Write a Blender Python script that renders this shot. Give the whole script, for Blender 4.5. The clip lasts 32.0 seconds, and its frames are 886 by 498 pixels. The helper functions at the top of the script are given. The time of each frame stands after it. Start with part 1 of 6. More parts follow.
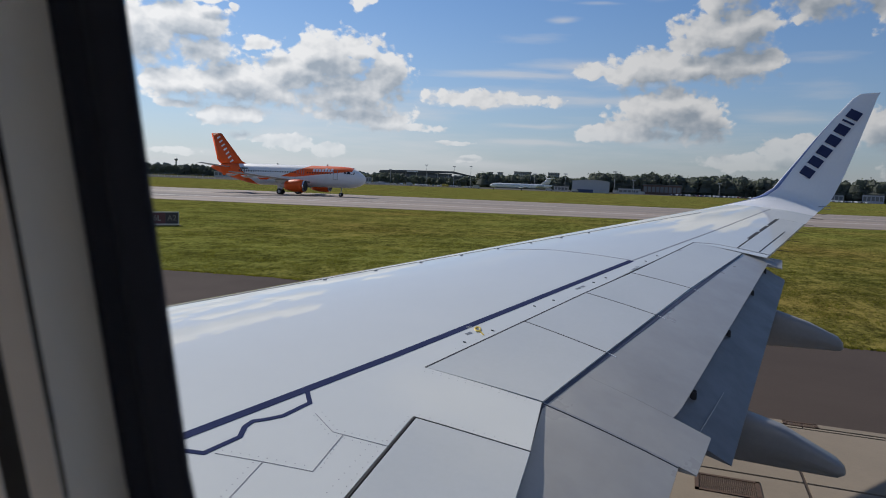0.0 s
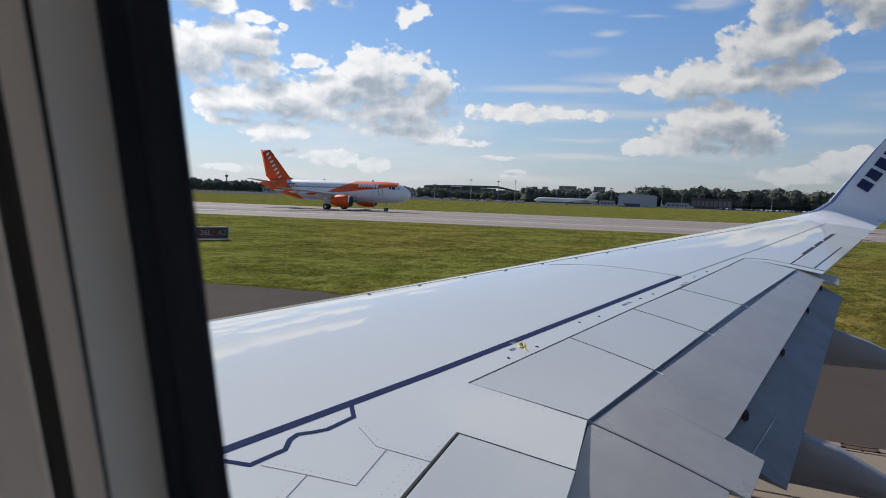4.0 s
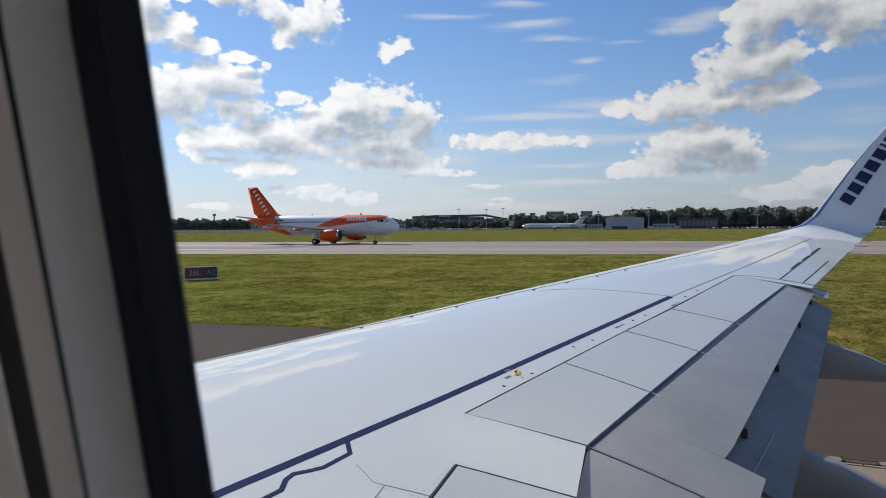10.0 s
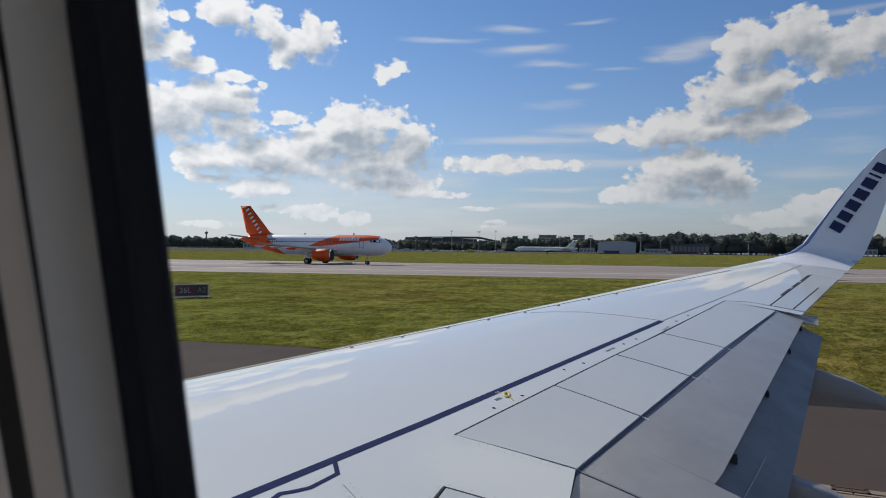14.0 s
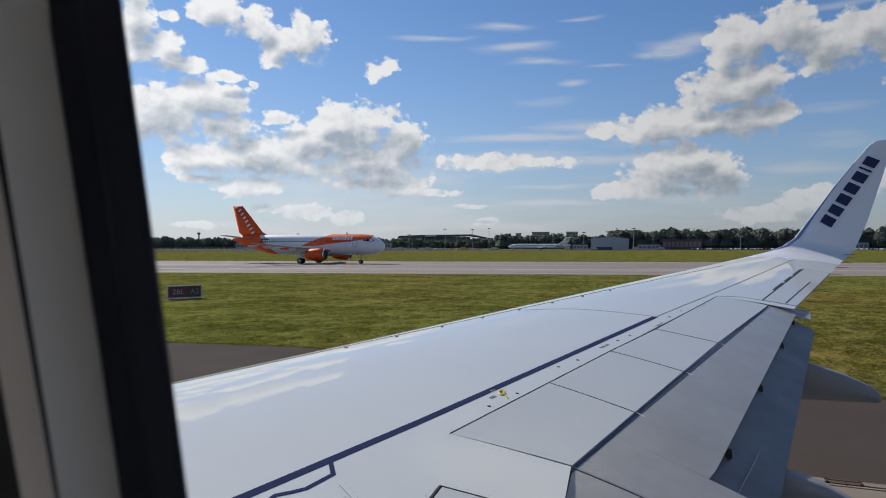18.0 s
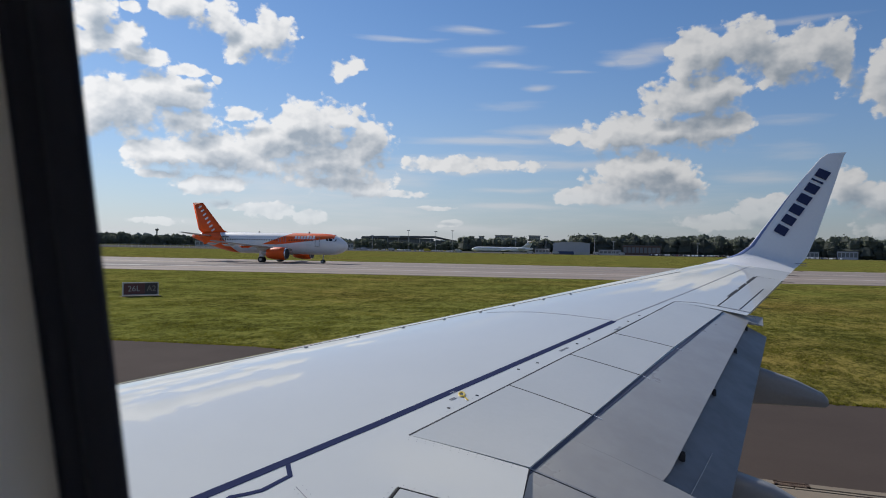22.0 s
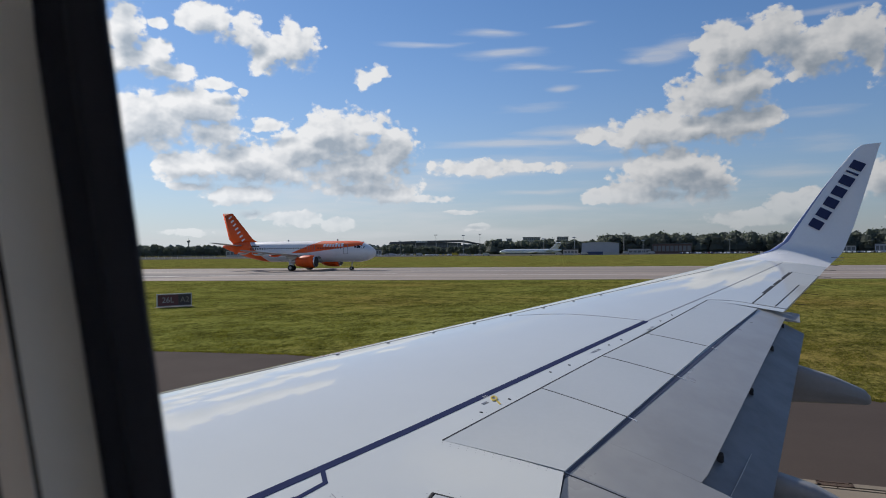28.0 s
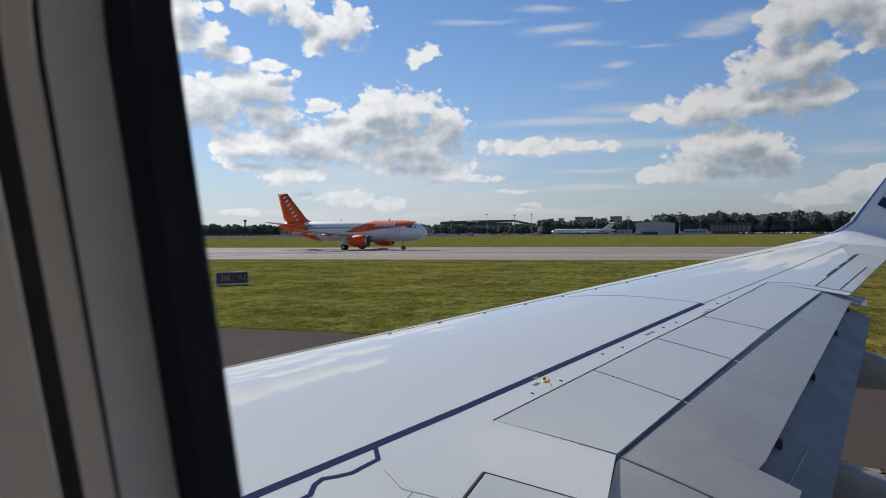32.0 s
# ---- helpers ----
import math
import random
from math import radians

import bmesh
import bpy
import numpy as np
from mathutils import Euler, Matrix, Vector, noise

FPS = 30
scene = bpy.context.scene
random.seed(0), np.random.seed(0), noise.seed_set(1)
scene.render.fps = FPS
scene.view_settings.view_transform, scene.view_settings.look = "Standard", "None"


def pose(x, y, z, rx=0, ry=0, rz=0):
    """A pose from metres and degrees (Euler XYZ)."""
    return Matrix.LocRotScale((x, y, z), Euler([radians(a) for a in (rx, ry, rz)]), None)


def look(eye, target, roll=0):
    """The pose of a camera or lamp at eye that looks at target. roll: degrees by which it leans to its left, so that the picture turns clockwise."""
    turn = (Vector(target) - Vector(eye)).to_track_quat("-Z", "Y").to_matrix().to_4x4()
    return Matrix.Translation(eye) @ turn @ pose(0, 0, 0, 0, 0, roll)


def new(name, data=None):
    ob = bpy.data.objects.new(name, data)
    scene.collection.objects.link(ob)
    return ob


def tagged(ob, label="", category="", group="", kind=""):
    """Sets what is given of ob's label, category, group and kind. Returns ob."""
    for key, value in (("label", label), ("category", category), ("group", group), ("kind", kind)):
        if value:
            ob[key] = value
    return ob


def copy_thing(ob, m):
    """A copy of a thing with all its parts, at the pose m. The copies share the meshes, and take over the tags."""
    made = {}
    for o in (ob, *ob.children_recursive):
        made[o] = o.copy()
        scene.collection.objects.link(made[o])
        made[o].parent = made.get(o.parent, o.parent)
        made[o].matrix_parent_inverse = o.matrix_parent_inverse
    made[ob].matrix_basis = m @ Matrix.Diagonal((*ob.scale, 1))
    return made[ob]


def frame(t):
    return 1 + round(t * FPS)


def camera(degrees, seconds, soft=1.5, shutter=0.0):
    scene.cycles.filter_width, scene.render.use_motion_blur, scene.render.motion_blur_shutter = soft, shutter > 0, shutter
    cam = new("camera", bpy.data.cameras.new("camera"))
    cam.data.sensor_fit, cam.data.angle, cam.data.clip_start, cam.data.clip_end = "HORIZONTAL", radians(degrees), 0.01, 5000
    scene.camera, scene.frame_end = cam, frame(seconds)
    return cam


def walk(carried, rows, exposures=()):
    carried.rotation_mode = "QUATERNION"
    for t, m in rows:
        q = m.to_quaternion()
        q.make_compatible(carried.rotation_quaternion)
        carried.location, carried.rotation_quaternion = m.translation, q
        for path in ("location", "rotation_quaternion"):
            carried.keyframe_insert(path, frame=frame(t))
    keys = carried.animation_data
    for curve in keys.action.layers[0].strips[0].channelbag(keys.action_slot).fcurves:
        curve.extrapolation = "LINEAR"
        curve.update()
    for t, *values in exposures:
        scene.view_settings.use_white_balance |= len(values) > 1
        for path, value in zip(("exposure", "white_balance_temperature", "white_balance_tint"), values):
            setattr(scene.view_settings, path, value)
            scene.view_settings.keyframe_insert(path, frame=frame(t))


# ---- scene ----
cam = camera(66.0, 32.0, 1.0)
cam.data.dof.use_dof, cam.data.dof.focus_distance, cam.data.dof.aperture_fstop = True, 40.0, 11.0

# seconds, eye (x aft, y outboard, z up), yaw to the left, pitch up, lean to the right
ROWS = [
    (0, -0.0096, 1.4578, 3.8063, 19.573, -5.589, -2.250),
    (0.5, -0.0142, 1.4566, 3.8094, 20.116, -5.979, -1.852),
    (1, -0.0169, 1.4565, 3.8105, 21.640, -6.851, -2.867),
    (1.5, -0.0203, 1.4574, 3.8114, 22.471, -6.443, -2.283),
    (2, -0.0274, 1.4544, 3.8144, 23.167, -5.429, -1.939),
    (2.5, -0.0181, 1.4598, 3.8106, 22.732, -4.290, -2.673),
    (3, -0.0121, 1.4602, 3.8113, 22.653, -4.159, -1.780),
    (3.5, -0.0088, 1.4596, 3.8097, 23.267, -4.734, -2.301),
    (5.5, -0.0036, 1.4539, 3.8112, 24.131, -2.720, -0.333),
    (6, -0.0019, 1.4526, 3.8121, 24.968, -2.492, -0.456),
    (6.5, -0.0027, 1.4517, 3.8122, 26.091, -2.243, 0.177),
    (7, -0.0023, 1.4525, 3.8101, 26.894, -2.172, 1.056),
    (7.5, -0.0034, 1.4523, 3.8074, 27.149, -1.679, 0.499),
    (8, -0.0046, 1.4542, 3.8075, 27.022, -1.312, 0.531),
    (8.5, -0.0048, 1.4569, 3.8049, 26.480, -1.415, 0.604),
    (9, -0.0049, 1.4604, 3.8067, 24.388, -2.336, 0.825),
    (9.5, -0.0042, 1.4598, 3.8047, 22.962, -2.922, 0.064),
    (10, -0.0051, 1.4593, 3.8092, 22.543, -1.962, 0.303),
    (10.5, -0.0038, 1.4572, 3.8074, 22.331, -0.445, 0.170),
    (11, -0.0029, 1.4569, 3.8049, 22.274, 0.023, 0.466),
    (11.5, -0.0027, 1.4571, 3.8034, 22.382, 0.068, -0.074),
    (12, -0.0030, 1.4563, 3.8028, 22.457, 0.117, -0.400),
    (12.5, -0.0024, 1.4560, 3.8002, 22.440, 0.188, -0.286),
    (13, -0.0023, 1.4562, 3.7988, 22.489, 0.182, 0.143),
    (13.5, -0.0015, 1.4563, 3.7999, 22.280, 0.010, -0.032),
    (14, -0.0016, 1.4569, 3.7984, 21.912, -0.149, -0.646),
    (14.5, -0.0014, 1.4577, 3.7978, 21.622, -0.194, -0.603),
    (16.5, -0.0006, 1.4578, 3.8007, 21.647, -0.323, -0.345),
    (17, -0.0003, 1.4577, 3.8020, 21.641, -0.158, 0.312),
    (17.5, -0.0001, 1.4578, 3.8027, 21.557, -0.242, 0.466),
    (18, -0.0008, 1.4579, 3.8040, 21.362, -0.299, 0.009),
    (18.5, -0.0015, 1.4586, 3.8071, 20.635, -0.054, 0.086),
    (19, -0.0017, 1.4581, 3.8064, 19.289, 0.288, 0.095),
    (19.5, -0.0009, 1.4583, 3.8021, 18.911, 0.156, 0.298),
    (20, -0.0016, 1.4597, 3.8048, 18.817, 0.091, -0.475),
    (20.5, -0.0010, 1.4606, 3.8032, 18.276, 0.077, -1.278),
    (21, -0.0003, 1.4608, 3.8024, 18.085, -0.014, -0.600),
    (21.5, 0.0011, 1.4613, 3.8036, 18.142, -0.167, -0.717),
    (22, 0.0012, 1.4603, 3.8033, 18.274, -0.136, -1.114),
    (22.5, 0.0022, 1.4601, 3.8022, 18.590, -0.230, -1.162),
    (23, 0.0018, 1.4590, 3.8046, 19.237, -0.085, -0.505),
    (23.5, 0.0001, 1.4579, 3.8049, 20.040, 0.034, 0.094),
    (24, -0.0022, 1.4570, 3.8057, 20.226, 0.188, -0.209),
    (24.5, -0.0024, 1.4568, 3.8063, 20.293, 0.543, 0.139),
    (25, -0.0021, 1.4566, 3.8048, 20.351, 0.545, 0.138),
    (25.5, -0.0012, 1.4573, 3.8043, 20.487, 0.356, 0.023),
    (27.5, -0.0010, 1.4588, 3.8067, 20.679, 0.169, 0.880),
    (28, -0.0010, 1.4591, 3.8069, 20.605, 0.194, 0.459),
    (28.5, -0.0023, 1.4579, 3.8070, 20.776, 0.269, 0.451),
    (29, -0.0011, 1.4591, 3.8069, 20.812, -0.292, 0.343),
    (29.5, -0.0013, 1.4593, 3.8071, 21.032, -1.215, 0.314),
    (30, -0.0041, 1.4574, 3.8095, 21.455, -1.961, -0.286),
    (30.5, -0.0053, 1.4572, 3.8126, 23.378, -1.802, -0.532),
    (31, -0.0033, 1.4590, 3.8116, 23.355, -2.031, -0.297),
    (31.5, -0.0045, 1.4577, 3.8144, 24.408, -1.771, 0.419),
    (32, -0.0046, 1.4588, 3.8150, 24.897, -1.484, 0.354),
]


def aim(x, y, z, yaw, pitch, lean):
    a, b = radians(yaw), radians(pitch)
    way = Vector((-math.sin(a) * math.cos(b), math.cos(a) * math.cos(b), math.sin(b)))
    return look(Vector((x, y, z)), Vector((x, y, z)) + way, -lean)


LIGHTEN = [(0, 0.0), (1, 0.1), (3, 0.16), (6, 0.16), (10, 0.22), (12.5, 0.04), (19, 0.03), (25, 0.02), (28, 0.02), (32, 0.06)]
walk(cam, [(row[0], aim(*row[1:])) for row in ROWS], LIGHTEN)

# ---- light: sun, sky with clouds ----
SUN_AZ, SUN_EL = -60.0, 36.0
world = bpy.data.worlds.new("world")
scene.world = world
world.use_nodes = True
WT = world.node_tree
WT.nodes.clear()


def node(tree, kind, *inputs, operation="", clamp=False, smooth=False, colour=False):
    n = tree.nodes.new(kind)
    if operation:
        n.operation = operation
    if clamp:
        n.use_clamp = True
    if smooth:
        n.interpolation_type = "SMOOTHSTEP"
    if colour:
        n.data_type = "RGBA"
    for i, value in enumerate(inputs):
        if value is None:
            continue
        if isinstance(value, bpy.types.NodeSocket):
            tree.links.new(value, n.inputs[i])
        else:
            n.inputs[i].default_value = value
    return n


def mth(tree, op, a, b=None, c=None, clamp=False):
    return node(tree, "ShaderNodeMath", a, b, c, operation=op, clamp=clamp).outputs[0]


def ramp(tree, x, lo, hi, a=0.0, b=1.0):
    n = node(tree, "ShaderNodeMapRange", x, lo, hi, a, b, smooth=True)
    return n.outputs[0]


CUMULUS, WISPS = [], []


def cumulus(az, el, wide, high, weight=1.0):
    CUMULUS.append((az, el, wide, high, weight))


def wisp(az, el, wide, high, weight=1.0):
    WISPS.append((az, el, wide, high, weight))


# bank of cumulus over the runway
cumulus(-43.8, 10.1, 2.7, 2.0)
cumulus(-40.5, 11.2, 3.1, 1.8)
cumulus(-38.8, 9.4, 1.9, 1.2)
cumulus(-45.4, 9.6, 1.6, 1.8)
cumulus(-29.2, 9.4, 3.6, 1.9)
cumulus(-27.1, 10.2, 2.3, 1.1)
cumulus(-24.8, 8.5, 2.1, 1.7)
cumulus(-31.7, 8.3, 3.2, 1.7)
cumulus(-28.1, 6.9, 4.3, 1.8)
cumulus(-36.9, 7.2, 3.9, 1.4)
cumulus(-40.8, 6.9, 2.8, 1.1)
cumulus(-34.5, 6.8, 2.9, 1.4)
cumulus(-31.0, 10.1, 1.6, 0.9)
cumulus(-42.4, 7.1, 1.4, 0.7)
cumulus(-40.8, 5.3, 1.3, 0.4)
cumulus(-37.1, 4.8, 2.6, 0.8)
cumulus(-38.2, 4.4, 1.6, 0.5)
cumulus(-34.9, 10.3, 1.8, 0.5, 0.75)
cumulus(-17.4, 7.0, 4.7, 0.7, 0.5)
cumulus(-13.7, 6.9, 3.3, 0.5, 0.4)
cumulus(-25.0, 4.8, 2.8, 0.8, 0.7)
cumulus(-22.4, 4.3, 2.8, 0.4, 0.6)
cumulus(-27.4, 5.2, 4.2, 0.7, 0.8)
# ragged puffs higher up
cumulus(-45.7, 16.5, 1.5, 1.8)
cumulus(-46.5, 14.4, 1.5, 0.9)
cumulus(-44.4, 14.8, 2.0, 0.9)
cumulus(-42.6, 13.9, 1.8, 0.7)
cumulus(-39.1, 13.2, 1.4, 0.4)
cumulus(-43.2, 17.5, 0.6, 0.4, 0.8)
cumulus(-43.4, 15.6, 1.2, 0.6)
cumulus(-40.3, 18.1, 1.5, 1.1)
cumulus(-38.8, 17.8, 1.5, 1.2)
cumulus(-36.7, 17.4, 1.1, 1.2)
cumulus(-35.1, 15.9, 1.2, 1.4)
cumulus(-32.7, 16.5, 1.6, 1.5)
cumulus(-33.9, 16.6, 1.5, 0.8)
cumulus(-35.5, 14.8, 0.8, 0.6)
cumulus(-26.6, 14.3, 1.2, 0.9, 0.5)
cumulus(-25.8, 14.6, 1, 0.5, 0.5)
cumulus(-36.8, 12.8, 0.4, 0.3, 0.7)
# bank beyond the wing tip
cumulus(2.3, 15.2, 2.3, 1.7)
cumulus(5.4, 15.7, 2.3, 1.7)
cumulus(8.0, 14.4, 2.3, 1.6)
cumulus(10.5, 14.9, 1.7, 1.7)
cumulus(11.8, 13.8, 0.9, 1.5)
cumulus(1.0, 14.5, 1.2, 1.1)
cumulus(0.8, 11.8, 2.7, 1.5)
cumulus(3.0, 12.1, 2.5, 1.5)
cumulus(-0.9, 11.2, 1.4, 0.6)
cumulus(-3.7, 9.5, 3.0, 1.2)
cumulus(-0.2, 9.5, 2.6, 1.1)
cumulus(2.6, 9.6, 2.6, 1.3)
cumulus(4.6, 10.0, 1.4, 0.8)
cumulus(-6.1, 9.0, 1.1, 0.6)
cumulus(-8.1, 9.2, 1.3, 0.6, 0.8)
cumulus(-3.0, 6.0, 2.8, 1.8)
cumulus(-1.7, 7.0, 1.9, 1.2)
cumulus(-0.1, 5.7, 2.2, 1.7)
cumulus(-5.7, 4.5, 2.7, 0.8)
cumulus(1.0, 5.1, 1.2, 1.3)
cumulus(-7.7, 4.2, 1.2, 0.5)
cumulus(-3.7, 4.4, 2.6, 0.6)
cumulus(4.1, 2.4, 3.1, 0.6)
cumulus(6.5, 3.3, 1.7, 0.9)
cumulus(2.2, 2.3, 1.6, 0.4)
cumulus(7.6, 3.7, 1.3, 0.7)
cumulus(11.9, 4.9, 1.5, 1.2)
cumulus(13.5, 4.3, 1.6, 1.0)
# small low clouds
cumulus(-36.3, 3.2, 0.9, 0.4, 0.85)
cumulus(-32.7, 2.7, 2.2, 0.6, 0.9)
cumulus(-29.5, 2.2, 1.3, 0.6, 0.9)
cumulus(-17.6, 2.0, 1.1, 0.3, 0.8)
cumulus(-34.5, 2.9, 1.3, 0.4, 0.85)
cumulus(-41.0, 1.6, 1.7, 0.3, 0.8)
cumulus(-18.9, 3.3, 1.2, 0.2, 0.7)
# clouds beside and above the view, mirrored in the wing
cumulus(-52.5, 12.7, 4.5, 3.2)
cumulus(-54.1, 8.0, 3.6, 2.7)
cumulus(15.5, 12.3, 2.5, 2.1)
cumulus(17.5, 3.1, 3.9, 2.1)
cumulus(-38.5, 22.2, 4.4, 1.9)
cumulus(-43.2, 22.8, 2.6, 2.4)
cumulus(-33.2, 22.4, 2.4, 1.2)
cumulus(-47.5, 20.5, 3.0, 2.2)
# milky veil low over the field
wisp(-29.2, 4.8, 10.6, 2.8, 0.8)
wisp(-23.6, 2.9, 9.4, 1.6, 0.8)
wisp(-1.6, 3.7, 9.7, 2.0, 0.5)
# thin high streaks
wisp(-16.9, 7.0, 5.7, 0.8, 1.4)
wisp(-10.4, 7.1, 6.9, 0.6, 1.2)
wisp(-13.6, 9.0, 6.1, 0.4, 1.2)
wisp(-8.6, 9.7, 4.1, 0.5, 1.1)
wisp(-4.5, 8.5, 3.9, 0.5, 0.9)
wisp(-15.2, 16.1, 3.1, 0.4, 1.2)
wisp(-13.1, 14.8, 2.6, 0.3, 1.1)
wisp(-16.5, 17.6, 2.3, 0.3, 1.1)
wisp(-22.3, 16.8, 3.8, 0.2, 0.8)
wisp(-3.0, 15.2, 2.4, 0.6, 1.3)
wisp(-0.8, 15.8, 2.1, 0.7, 1)
wisp(-10.5, 13.1, 1.0, 0.3, 1)
wisp(-10.1, 17.9, 2.1, 0.2, 0.7)
wisp(-7.6, 14.4, 1.8, 0.2, 0.7)
wisp(-13.6, 11.8, 2.8, 0.4, 0.45)
wisp(-4.9, 15.1, 1.1, 0.4, 1)
wisp(-12.3, 4.9, 3.7, 0.3, 1.1)
wisp(-12.7, 3.4, 5.6, 0.3, 1.1)
wisp(-6.3, 7.2, 3.6, 0.5, 0.9)
wisp(-25.0, 5.5, 5.6, 0.7, 1.1)
wisp(-27.4, 4.0, 6.5, 0.6, 1)
wisp(-31.1, 1.6, 10.4, 0.5, 0.8)
wisp(-15.1, 1.6, 8.4, 0.5, 0.7)
wisp(8.4, 16.9, 4.7, 0.3, 0.7)
wisp(8.0, 9.9, 3.3, 0.5, 0.5)
wisp(9.4, 7.7, 3.6, 0.6, 0.6)
wisp(6.5, 5.9, 3.4, 0.7, 0.6)


def body_group(name, blobs, warp, stretch):
    """A group: azimuth and elevation in degrees in, cloud body out: one in a cloud's heart, nought at its rim."""
    g = bpy.data.node_groups.new(name, "ShaderNodeTree")
    g.interface.new_socket("Place", in_out="INPUT", socket_type="NodeSocketVector")
    g.interface.new_socket("Body", in_out="OUTPUT", socket_type="NodeSocketFloat")
    place = node(g, "NodeGroupInput").outputs[0]
    vm = lambda op, *a: node(g, "ShaderNodeVectorMath", *a, operation=op)
    big = node(g, "ShaderNodeTexNoise", vm("MULTIPLY", place, (0.3 * stretch, 0.4, 1)).outputs[0], None, 1.0, 3.0, 0.55)
    off = vm("MULTIPLY", vm("SUBTRACT", big.outputs["Color"], (0.5, 0.5, 0.5)).outputs[0], (warp, warp * 0.6, 0)).outputs[0]
    spot = vm("ADD", place, off).outputs[0]
    least = None
    for az, el, wide, high, weight in blobs:
        d = vm("MULTIPLY_ADD", spot, (1 / wide, 1 / high, 0), (-az / wide, -el / high, 0)).outputs[0]
        r = vm("DOT_PRODUCT", d, d).outputs["Value"]
        if weight != 1.0:
            r = mth(g, "ADD", r, 1.0 - weight)
        least = r if least is None else mth(g, "SMOOTH_MIN", least, r, 0.25)
    body = mth(g, "SUBTRACT", 1.0, mth(g, "SQRT", mth(g, "MAXIMUM", least, 0.0)))
    g.links.new(mth(g, "MAXIMUM", body, -1.5), node(g, "NodeGroupOutput").inputs[0])
    return g


def billow_group(name, stretch, lumpy, wispy, sizes=((0.5, 0.42), (1.2, 0.32), (2.8, 0.12)), fine=6.0):
    """A group: a place in degrees in, the lumps and tatters of a cloud out, round nought."""
    g = bpy.data.node_groups.new(name, "ShaderNodeTree")
    g.interface.new_socket("Place", in_out="INPUT", socket_type="NodeSocketVector")
    g.interface.new_socket("Lumps", in_out="OUTPUT", socket_type="NodeSocketFloat")
    place = node(g, "NodeGroupInput").outputs[0]
    vm = lambda op, *a: node(g, "ShaderNodeVectorMath", *a, operation=op)
    soft = node(g, "ShaderNodeTexNoise", vm("MULTIPLY", place, (0.8 * stretch, 1.0, 1)).outputs[0], None, 1.0, fine, 0.54)
    moved = vm("MULTIPLY_ADD", soft.outputs["Color"], (0.9 / stretch, 0.75, 0), place).outputs[0]
    total = mth(g, "MULTIPLY", mth(g, "SUBTRACT", soft.outputs[0], 0.5), wispy)
    for size, share in sizes:
        cells = node(g, "ShaderNodeTexVoronoi", vm("MULTIPLY", moved, (size * stretch, size * 1.15, 1)).outputs[0])
        cells.voronoi_dimensions, cells.feature = "2D", "SMOOTH_F1"
        cells.inputs["Scale"].default_value, cells.inputs["Smoothness"].default_value = 1.0, 0.7
        total = mth(g, "ADD", total, mth(g, "MULTIPLY", mth(g, "SUBTRACT", 0.42, cells.outputs["Distance"]), share * lumpy))
    g.links.new(total, node(g, "NodeGroupOutput").inputs[0])
    return g


